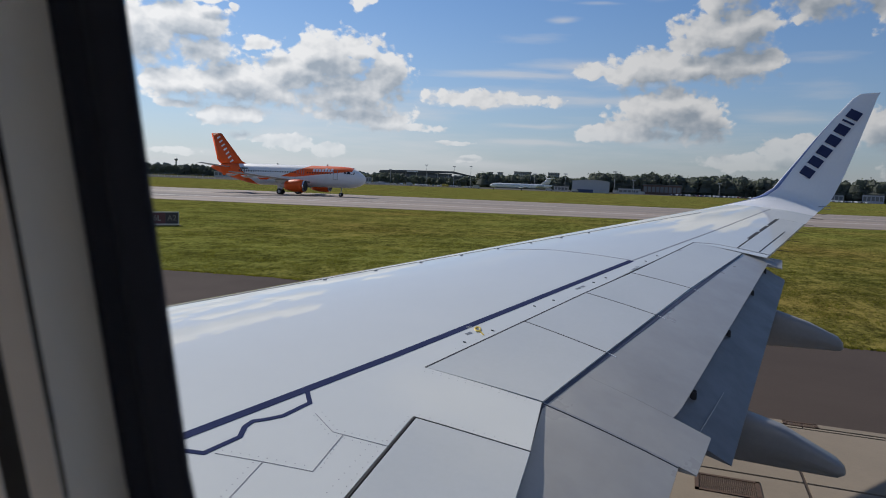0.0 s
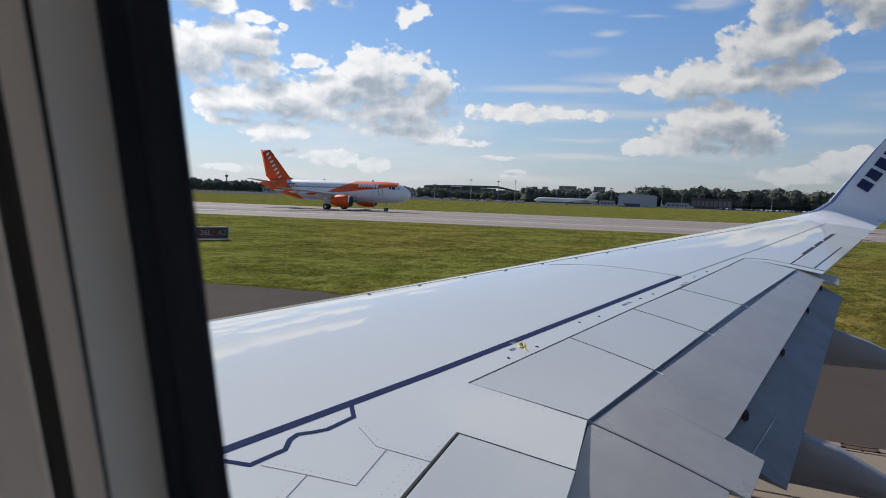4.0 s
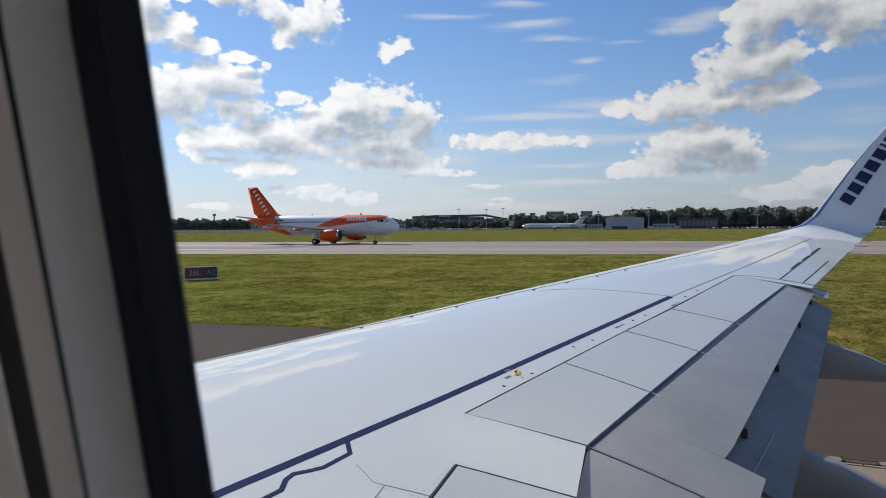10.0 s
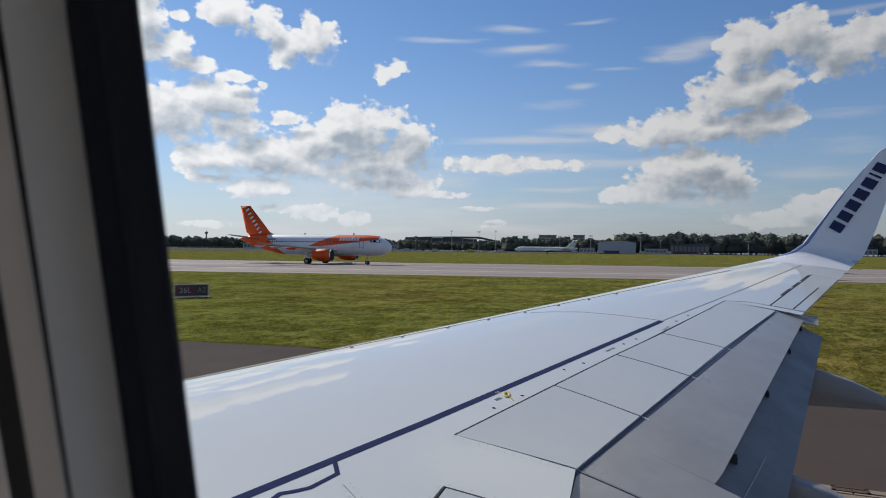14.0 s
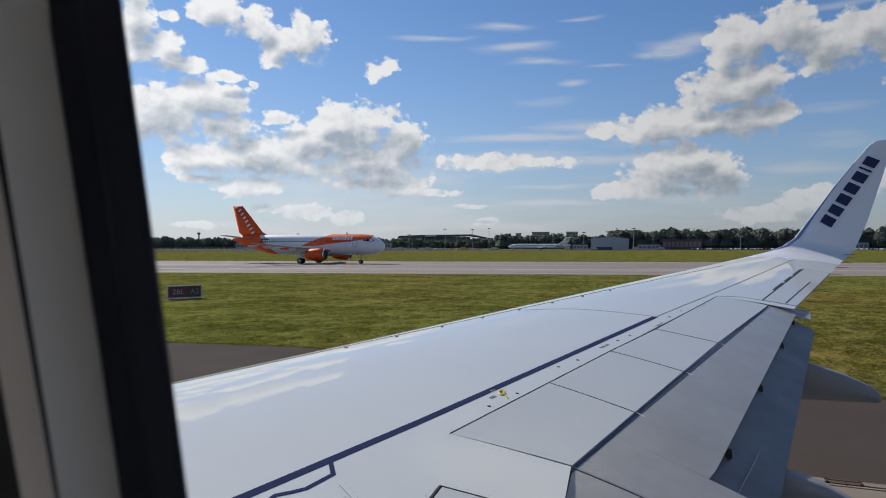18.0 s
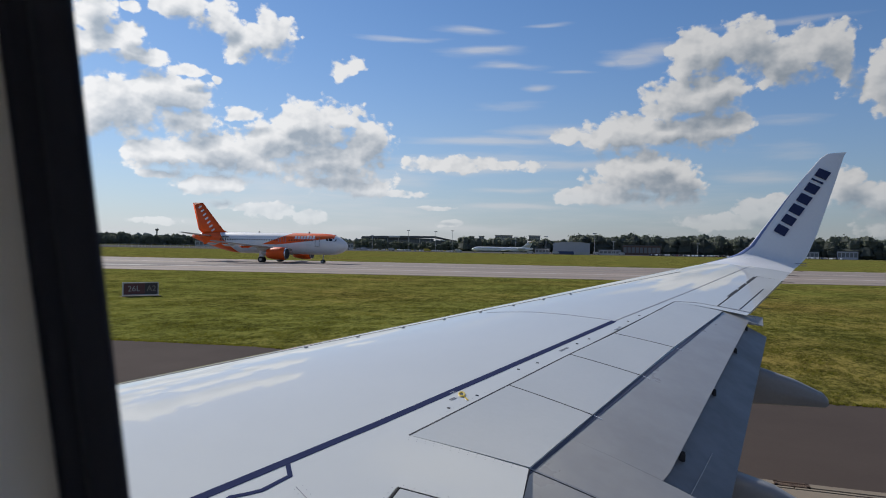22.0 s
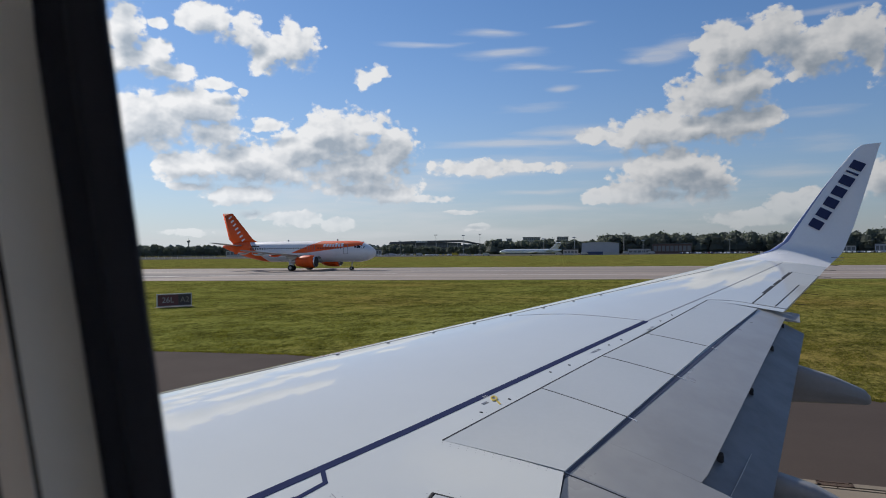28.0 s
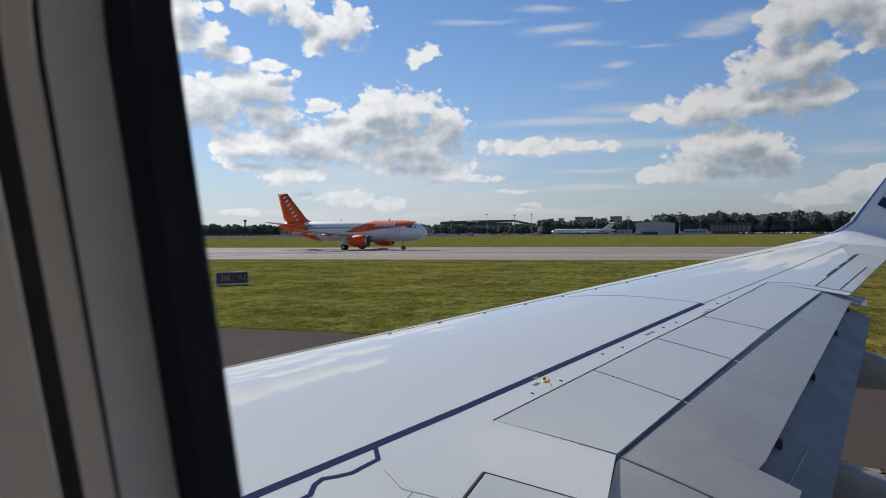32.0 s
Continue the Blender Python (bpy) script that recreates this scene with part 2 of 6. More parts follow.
def world_sky():
    t = WT
    way = node(t, "ShaderNodeTexCoord").outputs["Generated"]
    xyz = node(t, "ShaderNodeSeparateXYZ", way)
    x, y, z = xyz.outputs
    az = mth(t, "MULTIPLY", mth(t, "ARCTAN2", x, y), 180 / math.pi)
    el = mth(t, "MULTIPLY", mth(t, "ARCSINE", z), 180 / math.pi)
    place = node(t, "ShaderNodeCombineXYZ", az, el, 0.0).outputs[0]

    def sample(tree, shift=None):
        n = node(t, "ShaderNodeGroup")
        n.node_tree = tree
        spot = place if shift is None else node(t, "ShaderNodeVectorMath", place, (*shift, 0.0), operation="ADD").outputs[0]
        t.links.new(spot, n.inputs[0])
        return n.outputs[0]

    heap, lumps = body_group("cumulus_body", CUMULUS, 1.3, 1.0), billow_group("cumulus_lumps", 1.0, 1.3, 1.5)
    body, sunward = sample(heap), sample(heap, (-0.8, 1.25))
    bump, bump_up = sample(lumps), sample(lumps, (-0.25, 0.30))
    folds = billow_group("cumulus_folds", 1.0, 1.3, 1.3, ((0.32, 0.6), (0.8, 0.25)), 2.0)
    relief = mth(t, "SUBTRACT", sample(folds), sample(folds, (-0.55, 0.65)))
    here = mth(t, "ADD", body, mth(t, "ADD", bump, 0.22))
    above = mth(t, "ADD", sunward, mth(t, "MULTIPLY", bump_up, 0.15))
    veil = mth(t, "ADD", sample(body_group("wisp_body", WISPS, 2.0, 0.3)), sample(billow_group("wisp_tatters", 0.16, 0.25, 2.6)))
    # scattered cumulus over the rest of the sky
    flat = node(t, "ShaderNodeVectorMath", way, node(t, "ShaderNodeCombineXYZ", mth(t, "ADD", z, 0.12), mth(t, "ADD", z, 0.12), 1.0).outputs[0], operation="DIVIDE").outputs[0]
    rest = node(t, "ShaderNodeTexNoise", flat, None, 1.3, 7.0, 0.55).outputs[0]
    aside = ramp(t, mth(t, "ABSOLUTE", mth(t, "ADD", az, 18.0)), 38.0, 62.0)
    high = ramp(t, el, 27.0, 42.0)
    elsewhere = mth(t, "MULTIPLY", ramp(t, rest, 0.53, 0.66), mth(t, "MAXIMUM", aside, high))
    sky = node(t, "ShaderNodeTexSky")
    sky.sky_type, sky.sun_disc = "NISHITA", False
    sky.sun_elevation, sky.sun_rotation = radians(SUN_EL), radians(SUN_AZ)
    sky.air_density, sky.dust_density, sky.ozone_density = 1.0, 0.25, 3.0
    deeper = node(t, "ShaderNodeMix", 1.0, colour=True)
    deeper.blend_type = "MULTIPLY"
    t.links.new(sky.outputs[0], deeper.inputs[6])
    deeper.inputs[7].default_value = (0.65, 0.90, 1.16, 1)
    clear = node(t, "ShaderNodeBackground", deeper.outputs[2], SKY)
    aslant = mth(t, "ABSOLUTE", mth(t, "SUBTRACT", az, SUN_AZ))
    # milky haze low over the horizon
    low = mth(t, "POWER", 2.718, mth(t, "MULTIPLY", mth(t, "MAXIMUM", el, 0.0), -0.145))
    murk = ramp(t, aslant, 10.0, 75.0, HAZE * 1.0, HAZE * 0.52)
    haze = node(t, "ShaderNodeBackground", (0.88, 0.90, 0.965, 1), murk)
    base = node(t, "ShaderNodeMixShader", mth(t, "MULTIPLY", low, 0.96), clear.outputs[0], haze.outputs[0])
    dens_v = mth(t, "MULTIPLY", ramp(t, veil, -0.45, 1.30), 0.60)
    v1 = node(t, "ShaderNodeBackground", (0.93, 0.95, 1.0, 1), ramp(t, aslant, 10.0, 75.0, CLOUD * 0.86, CLOUD * 0.58))
    base = node(t, "ShaderNodeMixShader", dens_v, base.outputs[0], v1.outputs[0])
    # crisp sunward rims, soft lower edges
    edge = ramp(t, mth(t, "SUBTRACT", above, here), -0.40, 0.30, 0.36, 0.80)
    dens = mth(t, "MULTIPLY", ramp(t, mth(t, "DIVIDE", mth(t, "ADD", here, 0.08), edge), 0.0, 1.0), ramp(t, el, 0.3, 6.0, 0.38, 1.0))
    dens = mth(t, "MAXIMUM", dens, elsewhere)
    # sunlit tops, grey where much cloud lies between a place and the sun
    deep = ramp(t, above, -0.25, 0.75, 0.96, 0.10)
    lit = mth(t, "ADD", mth(t, "ADD", deep, mth(t, "MULTIPLY", relief, 0.50)), mth(t, "MULTIPLY", mth(t, "SUBTRACT", bump, bump_up), 0.16), clamp=True)
    tone = node(t, "ShaderNodeMix", lit, colour=True)
    tone.inputs[6].default_value, tone.inputs[7].default_value = (0.42, 0.49, 0.58, 1), (0.98, 0.99, 1.01, 1)
    glow = ramp(t, aslant, 10.0, 75.0, CLOUD * 1.02, CLOUD * 0.61)
    c1 = node(t, "ShaderNodeBackground", tone.outputs[2], glow)
    full = node(t, "ShaderNodeMixShader", dens, base.outputs[0], c1.outputs[0])
    t.links.new(full.outputs[0], node(t, "ShaderNodeOutputWorld").inputs[0])


SKY, HAZE, CLOUD = 0.079, 0.66, 0.88
world_sky()

sun = new("sun", bpy.data.lights.new("sun", "SUN"))
sun.data.energy, sun.data.angle, sun.data.color = 4.4, radians(0.6), (1.0, 0.94, 0.86)
sa, se = radians(SUN_AZ), radians(SUN_EL)
toward = Vector((math.sin(sa) * math.cos(se), math.cos(sa) * math.cos(se), math.sin(se)))
sun.matrix_world = look(toward * 200, (0, 0, 0))

# ---- materials ----
def material(name, colour, rough=0.5, metal=0.0, second=None, scale=4.0, fine=60.0, bump=0.0, amount=0.5, spread=0.15, coat=0.0, spec=0.5, random_tint=0.0, where="Object"):
    """A painted or natural surface: two tones mixed by a large and a fine noise, with uneven gloss and a fine relief."""
    m = bpy.data.materials.new(name)
    m.use_nodes = True
    t = m.node_tree
    b = t.nodes["Principled BSDF"]
    b.inputs["Metallic"].default_value = metal
    b.inputs["Specular IOR Level"].default_value = spec
    b.inputs["Coat Weight"].default_value = coat
    b.inputs["Coat Roughness"].default_value = 0.02
    co = node(t, "ShaderNodeTexCoord").outputs[where]
    n1 = node(t, "ShaderNodeTexNoise", co, None, scale, 5.0, 0.6).outputs[0]
    n2 = node(t, "ShaderNodeTexNoise", co, None, fine, 3.0, 0.6).outputs[0]
    k = mth(t, "ADD", mth(t, "MULTIPLY", n1, 0.65), mth(t, "MULTIPLY", n2, 0.35))
    k = ramp(t, k, 0.5 - amount / 2, 0.5 + amount / 2)
    mix = node(t, "ShaderNodeMix", k, colour=True)
    c2 = second or tuple(c * 0.8 for c in colour)
    mix.inputs[6].default_value, mix.inputs[7].default_value = (*colour, 1), (*c2, 1)
    out = mix.outputs[2]
    if random_tint:
        rnd = node(t, "ShaderNodeObjectInfo").outputs["Random"]
        hsv = node(t, "ShaderNodeHueSaturation", 0.5, 1.0, mth(t, "ADD", 1.0 - random_tint / 2, mth(t, "MULTIPLY", rnd, random_tint)), 1.0, out)
        out = hsv.outputs[0]
    t.links.new(out, b.inputs["Base Color"])
    t.links.new(ramp(t, n1, 0.2, 0.8, max(rough - spread / 2, 0.02), min(rough + spread / 2, 1)), b.inputs["Roughness"])
    if bump:
        bp = node(t, "ShaderNodeBump", 1.0, bump, None, n2)
        bp.inputs["Strength"].default_value, bp.inputs["Distance"].default_value = 1.0, bump
        t.links.new(n2, bp.inputs["Height"])
        t.links.new(bp.outputs[0], b.inputs["Normal"])
    return m


def grass(name):
    """Mown airfield grass: green and straw patches, with short dark rows along the cut."""
    m = bpy.data.materials.new(name)
    m.use_nodes = True
    t = m.node_tree
    b = t.nodes["Principled BSDF"]
    b.inputs["Roughness"].default_value, b.inputs["Specular IOR Level"].default_value = 0.95, 0.0
    co = node(t, "ShaderNodeTexCoord").outputs["Object"]
    turned = node(t, "ShaderNodeMapping", co, None, (0, 0, radians(-14.5)), (1.5, 0.75, 1.0)).outputs[0]
    patch = node(t, "ShaderNodeTexNoise", co, None, 0.05, 5.0, 0.62).outputs[0]
    rows = node(t, "ShaderNodeTexNoise", turned, None, 1.0, 8.0, 0.74).outputs[0]
    speck = node(t, "ShaderNodeTexNoise", turned, None, 4.0, 4.0, 0.75).outputs[0]
    # a drier stretch behind the wing
    apart = node(t, "ShaderNodeSeparateXYZ", co)
    dry = mth(t, "MULTIPLY", ramp(t, apart.outputs[0], -12.0, 22.0), ramp(t, apart.outputs[1], 45.0, 100.0, 0.13, 0.0))
    straw = mth(t, "ADD", dry, mth(t, "ADD", mth(t, "MULTIPLY", patch, 0.72), mth(t, "MULTIPLY", rows, 0.28)))
    mix = node(t, "ShaderNodeMix", ramp(t, straw, 0.44, 0.70), colour=True)
    mix.inputs[6].default_value, mix.inputs[7].default_value = (0.130, 0.136, 0.034, 1), (0.158, 0.122, 0.036, 1)
    bands = node(t, "ShaderNodeTexNoise", co, None, 0.2, 3.0, 0.6).outputs[0]
    uneven = mth(t, "ADD", mth(t, "MULTIPLY", bands, 0.25), mth(t, "ADD", mth(t, "MULTIPLY", rows, 0.47), mth(t, "MULTIPLY", speck, 0.28)))
    dark = ramp(t, uneven, 0.40, 0.60, 0.33, 1.55)
    hsv = node(t, "ShaderNodeHueSaturation", 0.5, 1.0, dark, 1.0, mix.outputs[2])
    t.links.new(hsv.outputs[0], b.inputs["Base Color"])
    bp = node(t, "ShaderNodeBump")
    bp.inputs["Strength"].default_value, bp.inputs["Distance"].default_value = 1.0, 0.14
    t.links.new(rows, bp.inputs["Height"])
    t.links.new(bp.outputs[0], b.inputs["Normal"])
    return m


WING = material("wing_grey_paint", (0.60, 0.62, 0.605), 0.30, 0.0, (0.57, 0.588, 0.575), 0.5, 3, 0.0, 0.8, 0.0, coat=1.0, spec=0.0)
PANEL = material("spoiler_grey_paint", (0.50, 0.522, 0.525), 0.36, 0.0, (0.465, 0.487, 0.49), 1.1, 25, 0.0, 0.6, 0.08, coat=0.75, spec=0.0)
FLAPM = material("flap_grey_paint", (0.395, 0.388, 0.370), 0.32, 0.0, (0.295, 0.288, 0.275), 1.1, 5, 0.0, 0.8, 0.15, coat=0.55, spec=0.2)
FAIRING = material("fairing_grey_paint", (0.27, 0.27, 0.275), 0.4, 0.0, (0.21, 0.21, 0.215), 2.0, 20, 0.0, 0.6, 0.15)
SLATE = material("slate_blue_band", (0.035, 0.042, 0.08), 0.5, 0.0, (0.05, 0.057, 0.095), 3, 30)
METAL = material("bare_metal", (0.72, 0.73, 0.75), 0.25, 1.0, (0.6, 0.61, 0.63), 3, 60, 0.0)
NAVY = material("navy_paint", (0.032, 0.041, 0.095), 0.55, 0.0, (0.040, 0.050, 0.108), 6, 60, spec=0.0)
BLUE = material("mid_blue_paint", (0.17, 0.22, 0.42), 0.3, 0.0, (0.14, 0.19, 0.37), 3, 30)
DARK = material("dark_joint", (0.025, 0.026, 0.03), 0.7)
SEALANT = material("grey_sealant", (0.27, 0.28, 0.30), 0.6)
WHITE = material("white_gloss_paint", (0.78, 0.79, 0.80), 0.22, 0.0, (0.72, 0.73, 0.75), 1.0, 20, coat=0.3)
ORANGE = material("orange_gloss_paint", (0.80, 0.105, 0.010), 0.45, 0.0, (0.72, 0.088, 0.009), 0.8, 12, coat=0.12, spec=0.25)
# aft flap grey set darker than the flap's, to carry its shade
AFTGREY = material("shade_toned_aft_flap_paint", (0.205, 0.205, 0.21), 0.4, 0.0, (0.125, 0.126, 0.132), 1.6, 9, 0.0, 0.7, 0.15, spec=0.25)
YELLOW = material("yellow_paint", (0.58, 0.42, 0.05), 0.5)
RUBBER = material("black_rubber", (0.017, 0.017, 0.027), 0.6, spec=0.3)
CREAM = material("cream_plastic", (0.85, 0.80, 0.73), 0.45, 0.0, (0.82, 0.77, 0.70), 6, 120, 0.0004)
TAN = material("beige_plastic", (0.76, 0.66, 0.58), 0.5, 0.0, (0.72, 0.62, 0.54), 6, 120, 0.0004)
GROOVE = material("brown_joint", (0.05, 0.042, 0.037), 0.8)
GRASS = grass("mown_grass")
GRASS2 = grass("grass_tufts")
ASPHALT = material("worn_asphalt", (0.076, 0.061, 0.055), 0.9, 0.0, (0.060, 0.049, 0.045), 0.3, 22, 0.003, 0.6, 0.1, spec=0.03)
RUNWAY = material("grooved_runway", (0.285, 0.238, 0.21), 0.85, 0.0, (0.225, 0.188, 0.167), 0.05, 1.5, 0.0, 0.6, 0.1, spec=0.15)
TAXIGREY = material("cloud_shaded_asphalt", (0.18, 0.162, 0.157), 0.85, 0.0, (0.145, 0.13, 0.127), 0.06, 2.0, 0.0, 0.6, 0.1, spec=0.15)
CONCRETE = material("pale_concrete", (0.215, 0.175, 0.130), 0.85, 0.0, (0.165, 0.136, 0.104), 0.8, 30, 0.002, 0.6, 0.1, random_tint=0.15)
APRON = material("apron_concrete", (0.12, 0.118, 0.115), 0.9, 0.0, (0.09, 0.088, 0.086), 0.03, 1.0, spec=0.0)
RUST = material("rusty_iron", (0.10, 0.055, 0.035), 0.8, 0.3, (0.06, 0.04, 0.03), 8, 70, 0.001)
PAINTW = material("worn_white_marking", (0.46, 0.44, 0.42), 0.8, 0.0, (0.31, 0.285, 0.265), 0.6, 5)
TYREMARK = material("tyre_rubber_marks", (0.15, 0.128, 0.117), 0.85, 0.0, (0.20, 0.17, 0.15), 0.08, 2)
SIGNRED = material("red_sign_face", (0.135, 0.042, 0.045), 0.45, 0.0, (0.11, 0.036, 0.040), 4, 30)
SIGNBLACK = material("black_sign_face", (0.058, 0.042, 0.045), 0.45)
SIGNLET = material("white_letter_film", (0.40, 0.38, 0.38), 0.5)
SIGNYEL = material("yellow_letter_film", (0.26, 0.22, 0.19), 0.5)
GALV = material("galvanised_steel", (0.42, 0.43, 0.44), 0.5, 0.6, (0.34, 0.35, 0.36), 3, 40)
# leaf colour lifted and greyed to take in some distance haze
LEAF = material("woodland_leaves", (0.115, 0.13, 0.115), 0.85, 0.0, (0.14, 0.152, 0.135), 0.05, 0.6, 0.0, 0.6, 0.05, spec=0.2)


def let_through(m, colour, share):
    """Leaves pass part of the light that falls on their far side."""
    t = m.node_tree
    b = t.nodes["Principled BSDF"]
    thin = node(t, "ShaderNodeBsdfTranslucent", (*colour, 1))
    mixed = node(t, "ShaderNodeMixShader", share, b.outputs[0], thin.outputs[0])
    t.links.new(mixed.outputs[0], next(n for n in t.nodes if n.type == "OUTPUT_MATERIAL").inputs[0])


let_through(GRASS2, (0.20, 0.20, 0.032), 0.45)
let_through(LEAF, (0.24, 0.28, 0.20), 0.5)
# paler, bluer leaf colour that carries the haze of distance
HAZYLEAF = material("haze_tinted_ridge_woods", (0.16, 0.19, 0.18), 0.9, 0.0, (0.20, 0.23, 0.22), 0.01, 0.1, spec=0.1)
BARK = material("tree_bark", (0.08, 0.06, 0.045), 0.9)
CLADGREY = material("grey_steel_cladding", (0.42, 0.43, 0.49), 0.6, 0.0, (0.38, 0.39, 0.44), 0.2, 2)
CLADDARK = material("dark_facade", (0.10, 0.11, 0.12), 0.6, 0.0, (0.075, 0.082, 0.09), 0.1, 1)
CLADBLUE = material("dark_blue_cladding", (0.05, 0.075, 0.16), 0.6)
BRICK = material("brown_brick", (0.13, 0.085, 0.07), 0.9, 0.0, (0.10, 0.065, 0.055), 0.4, 3)
PALEWALL = material("pale_render", (0.48, 0.48, 0.47), 0.8, 0.0, (0.40, 0.40, 0.39), 0.2, 3)
OFFICE = material("weathered_concrete", (0.42, 0.42, 0.40), 0.85, 0.0, (0.35, 0.35, 0.335), 0.2, 2)
PANEDULL = material("dull_glazing", (0.16, 0.17, 0.18), 0.4)
ROOFGREY = material("grey_roof", (0.12, 0.125, 0.13), 0.7, 0.0, (0.09, 0.095, 0.10), 0.1, 1)
GLASSDK = material("dark_glazing", (0.02, 0.025, 0.03), 0.12, 0.0, (0.025, 0.03, 0.035), 2, 9)
TYRE = material("tyre_rubber", (0.02, 0.02, 0.02), 0.8)
FABRIC = material("cabin_lining", (0.90, 0.885, 0.86), 0.8)


# ---- mesh helpers ----
def mesh_object(name, verts, faces, mat, parent=None, label="", smooth=False):
    me = bpy.data.meshes.new(name)
    me.from_pydata([tuple(v) for v in verts], [], [tuple(f) for f in faces])
    me.update()
    if smooth:
        me.shade_smooth()
    for one in (mat if isinstance(mat, (list, tuple)) else (mat,)):
        me.materials.append(one)
    ob = new(name, me)
    if parent:
        ob.parent = parent
    if label:
        ob["label"] = label
    return ob


def part(name, bm, mat, parent, label="", smooth=False):
    bmesh.ops.recalc_face_normals(bm, faces=bm.faces[:])
    me = bpy.data.meshes.new(name)
    bm.to_mesh(me)
    bm.free()
    if smooth:
        me.shade_smooth()
    me.materials.append(mat)
    ob = new(name, me)
    if parent:
        ob.parent = parent
    if label:
        ob["label"] = label
    return ob


def thing(name, m, label, category, group="", kind=""):
    ob = new(name)
    ob.matrix_basis = m
    return tagged(ob, label, category, group, kind)


def box(bm, lo, hi, bevel=0.0):
    r = bmesh.ops.create_cube(bm, size=1.0)
    c = (Vector(lo) + Vector(hi)) / 2
    s = Vector(hi) - Vector(lo)
    for v in r["verts"]:
        v.co = Vector((v.co.x * s.x, v.co.y * s.y, v.co.z * s.z)) + c
    if bevel:
        edges = list({e for v in r["verts"] for e in v.link_edges})
        bmesh.ops.bevel(bm, geom=edges, offset=bevel, segments=2, affect="EDGES")
    return bm


def boxes(*pairs, bevel=0.0):
    bm = bmesh.new()
    for lo, hi in pairs:
        box(bm, lo, hi, bevel)
    return bm


def tube(points, radii, n=10, squash=1.0):
    """Rings of n round points: centres, with radii across; closed at both ends."""
    bm = bmesh.new()
    rings = []
    pts = [Vector(p) for p in points]
    for i, p in enumerate(pts):
        d = (pts[min(i + 1, len(pts) - 1)] - pts[max(i - 1, 0)]).normalized()
        a = d.cross(Vector((0, 0, 1)) if abs(d.z) < 0.9 else Vector((1, 0, 0))).normalized()
        b = a.cross(d)
        rings.append([bm.verts.new(p + (a * math.cos(w) + b * math.sin(w) * squash) * radii[i]) for w in (2 * math.pi * k / n for k in range(n))])
    for r0, r1 in zip(rings, rings[1:]):
        for k in range(n):
            bm.faces.new((r0[k], r0[(k + 1) % n], r1[(k + 1) % n], r1[k]))
    bm.faces.new(rings[0])
    bm.faces.new(rings[-1][::-1])
    return bm


def loft(rings, closed=True, caps=True):
    bm = bmesh.new()
    vs = [[bm.verts.new(p) for p in ring] for ring in rings]
    n = len(vs[0])
    for r0, r1 in zip(vs, vs[1:]):
        for k in range(n if closed else n - 1):
            bm.faces.new((r0[k], r0[(k + 1) % n], r1[(k + 1) % n], r1[k]))
    if caps and closed:
        bm.faces.new(vs[0][::-1])
        bm.faces.new(vs[-1])
    return bm


def sheet(poly, z0, z1, bm=None):
    """A flat slab with the outline poly between two heights."""
    bm = bm or bmesh.new()
    lo = [bm.verts.new((x, y, z0)) for x, y in poly]
    hi = [bm.verts.new((x, y, z1)) for x, y in poly]
    n = len(poly)
    bm.faces.new(hi)
    bm.faces.new(lo[::-1])
    for k in range(n):
        bm.faces.new((lo[k], lo[(k + 1) % n], hi[(k + 1) % n], hi[k]))
    return bm

# ---- ground, runway, taxiway ----
RUN = 14.5  # the runway's heading in the plan
RX, RY = math.cos(radians(RUN)), math.sin(radians(RUN))


def along(s, n):
    """A place s metres along the runway and n metres out from our aircraft."""
    return (s * RX - n * RY, s * RY + n * RX)


def polar(az, d):
    return (d * math.sin(radians(az)), 1.45 + d * math.cos(radians(az)))


def slab(name, poly, z, mat, label, category, kind="structure"):
    return tagged(part(name, sheet(poly, z - 0.05, z), mat, None), label, category, kind=kind)


slab("ground", [(-4800, -4800), (4800, -4800), (4800, 4800), (-4800, 4800)], 0.0, GRASS, "open airfield grass, green with straw-coloured patches", "ground")
EDGE = [(-140, -2), (-60, 14.5), (-40, 18.4), (-26, 21.0), (-19, 22.4), (-14.4, 23.1), (-8, 22.6), (-2, 21.4), (4, 20.9), (9, 21.4), (20, 23.0), (45, 27.5), (140, 45)]
slab("taxiway", EDGE + [(140, -160), (-140, -160)], 0.03, ASPHALT, "worn brown-grey asphalt taxiway beside the grass", "taxiway")
slab("runway", [along(s, n) for s, n in ((-900, 91.3), (1100, 91.3), (1100, 159.5), (-900, 159.5))], 0.03, RUNWAY, "pale pinkish-grey grooved runway with rubber streaks", "runway")
slab("apron", [polar(-50, 470), polar(-36, 470), polar(-20, 520), polar(-4, 560), polar(6, 640), polar(25, 760), polar(25, 900), polar(-4, 780), polar(-50, 800)], 0.04, APRON, "distant grey concrete apron", "apron")

# ---- our aircraft's wing ----
def chord(y):
    return 4.7015 - 0.26169 * (y - 6)


def x_le(y):
    return -5.1146 + 0.5206 * (y - 6)


def profile(q):
    k = min(q, 0.9)
    z = 0.55 * (0.2969 * math.sqrt(max(k, 0)) - 0.126 * k - 0.3516 * k * k + 0.2843 * k ** 3 - 0.1015 * k ** 4) + 0.06 * k * (1 - k)
    return z - 0.1575 * max(q - 0.9, 0)


def wing_z(x, y):
    """The height of the wing's upper skin."""
    c = chord(y)
    d = x - x_le(y)
    return 2.294 + 0.1085 * (y - 6) + c * profile(d / c) - 0.0136 * (d - 0.4 * c)


def top(x, y, lift=0.0):
    return Vector((x, y, wing_z(x, y) + lift))


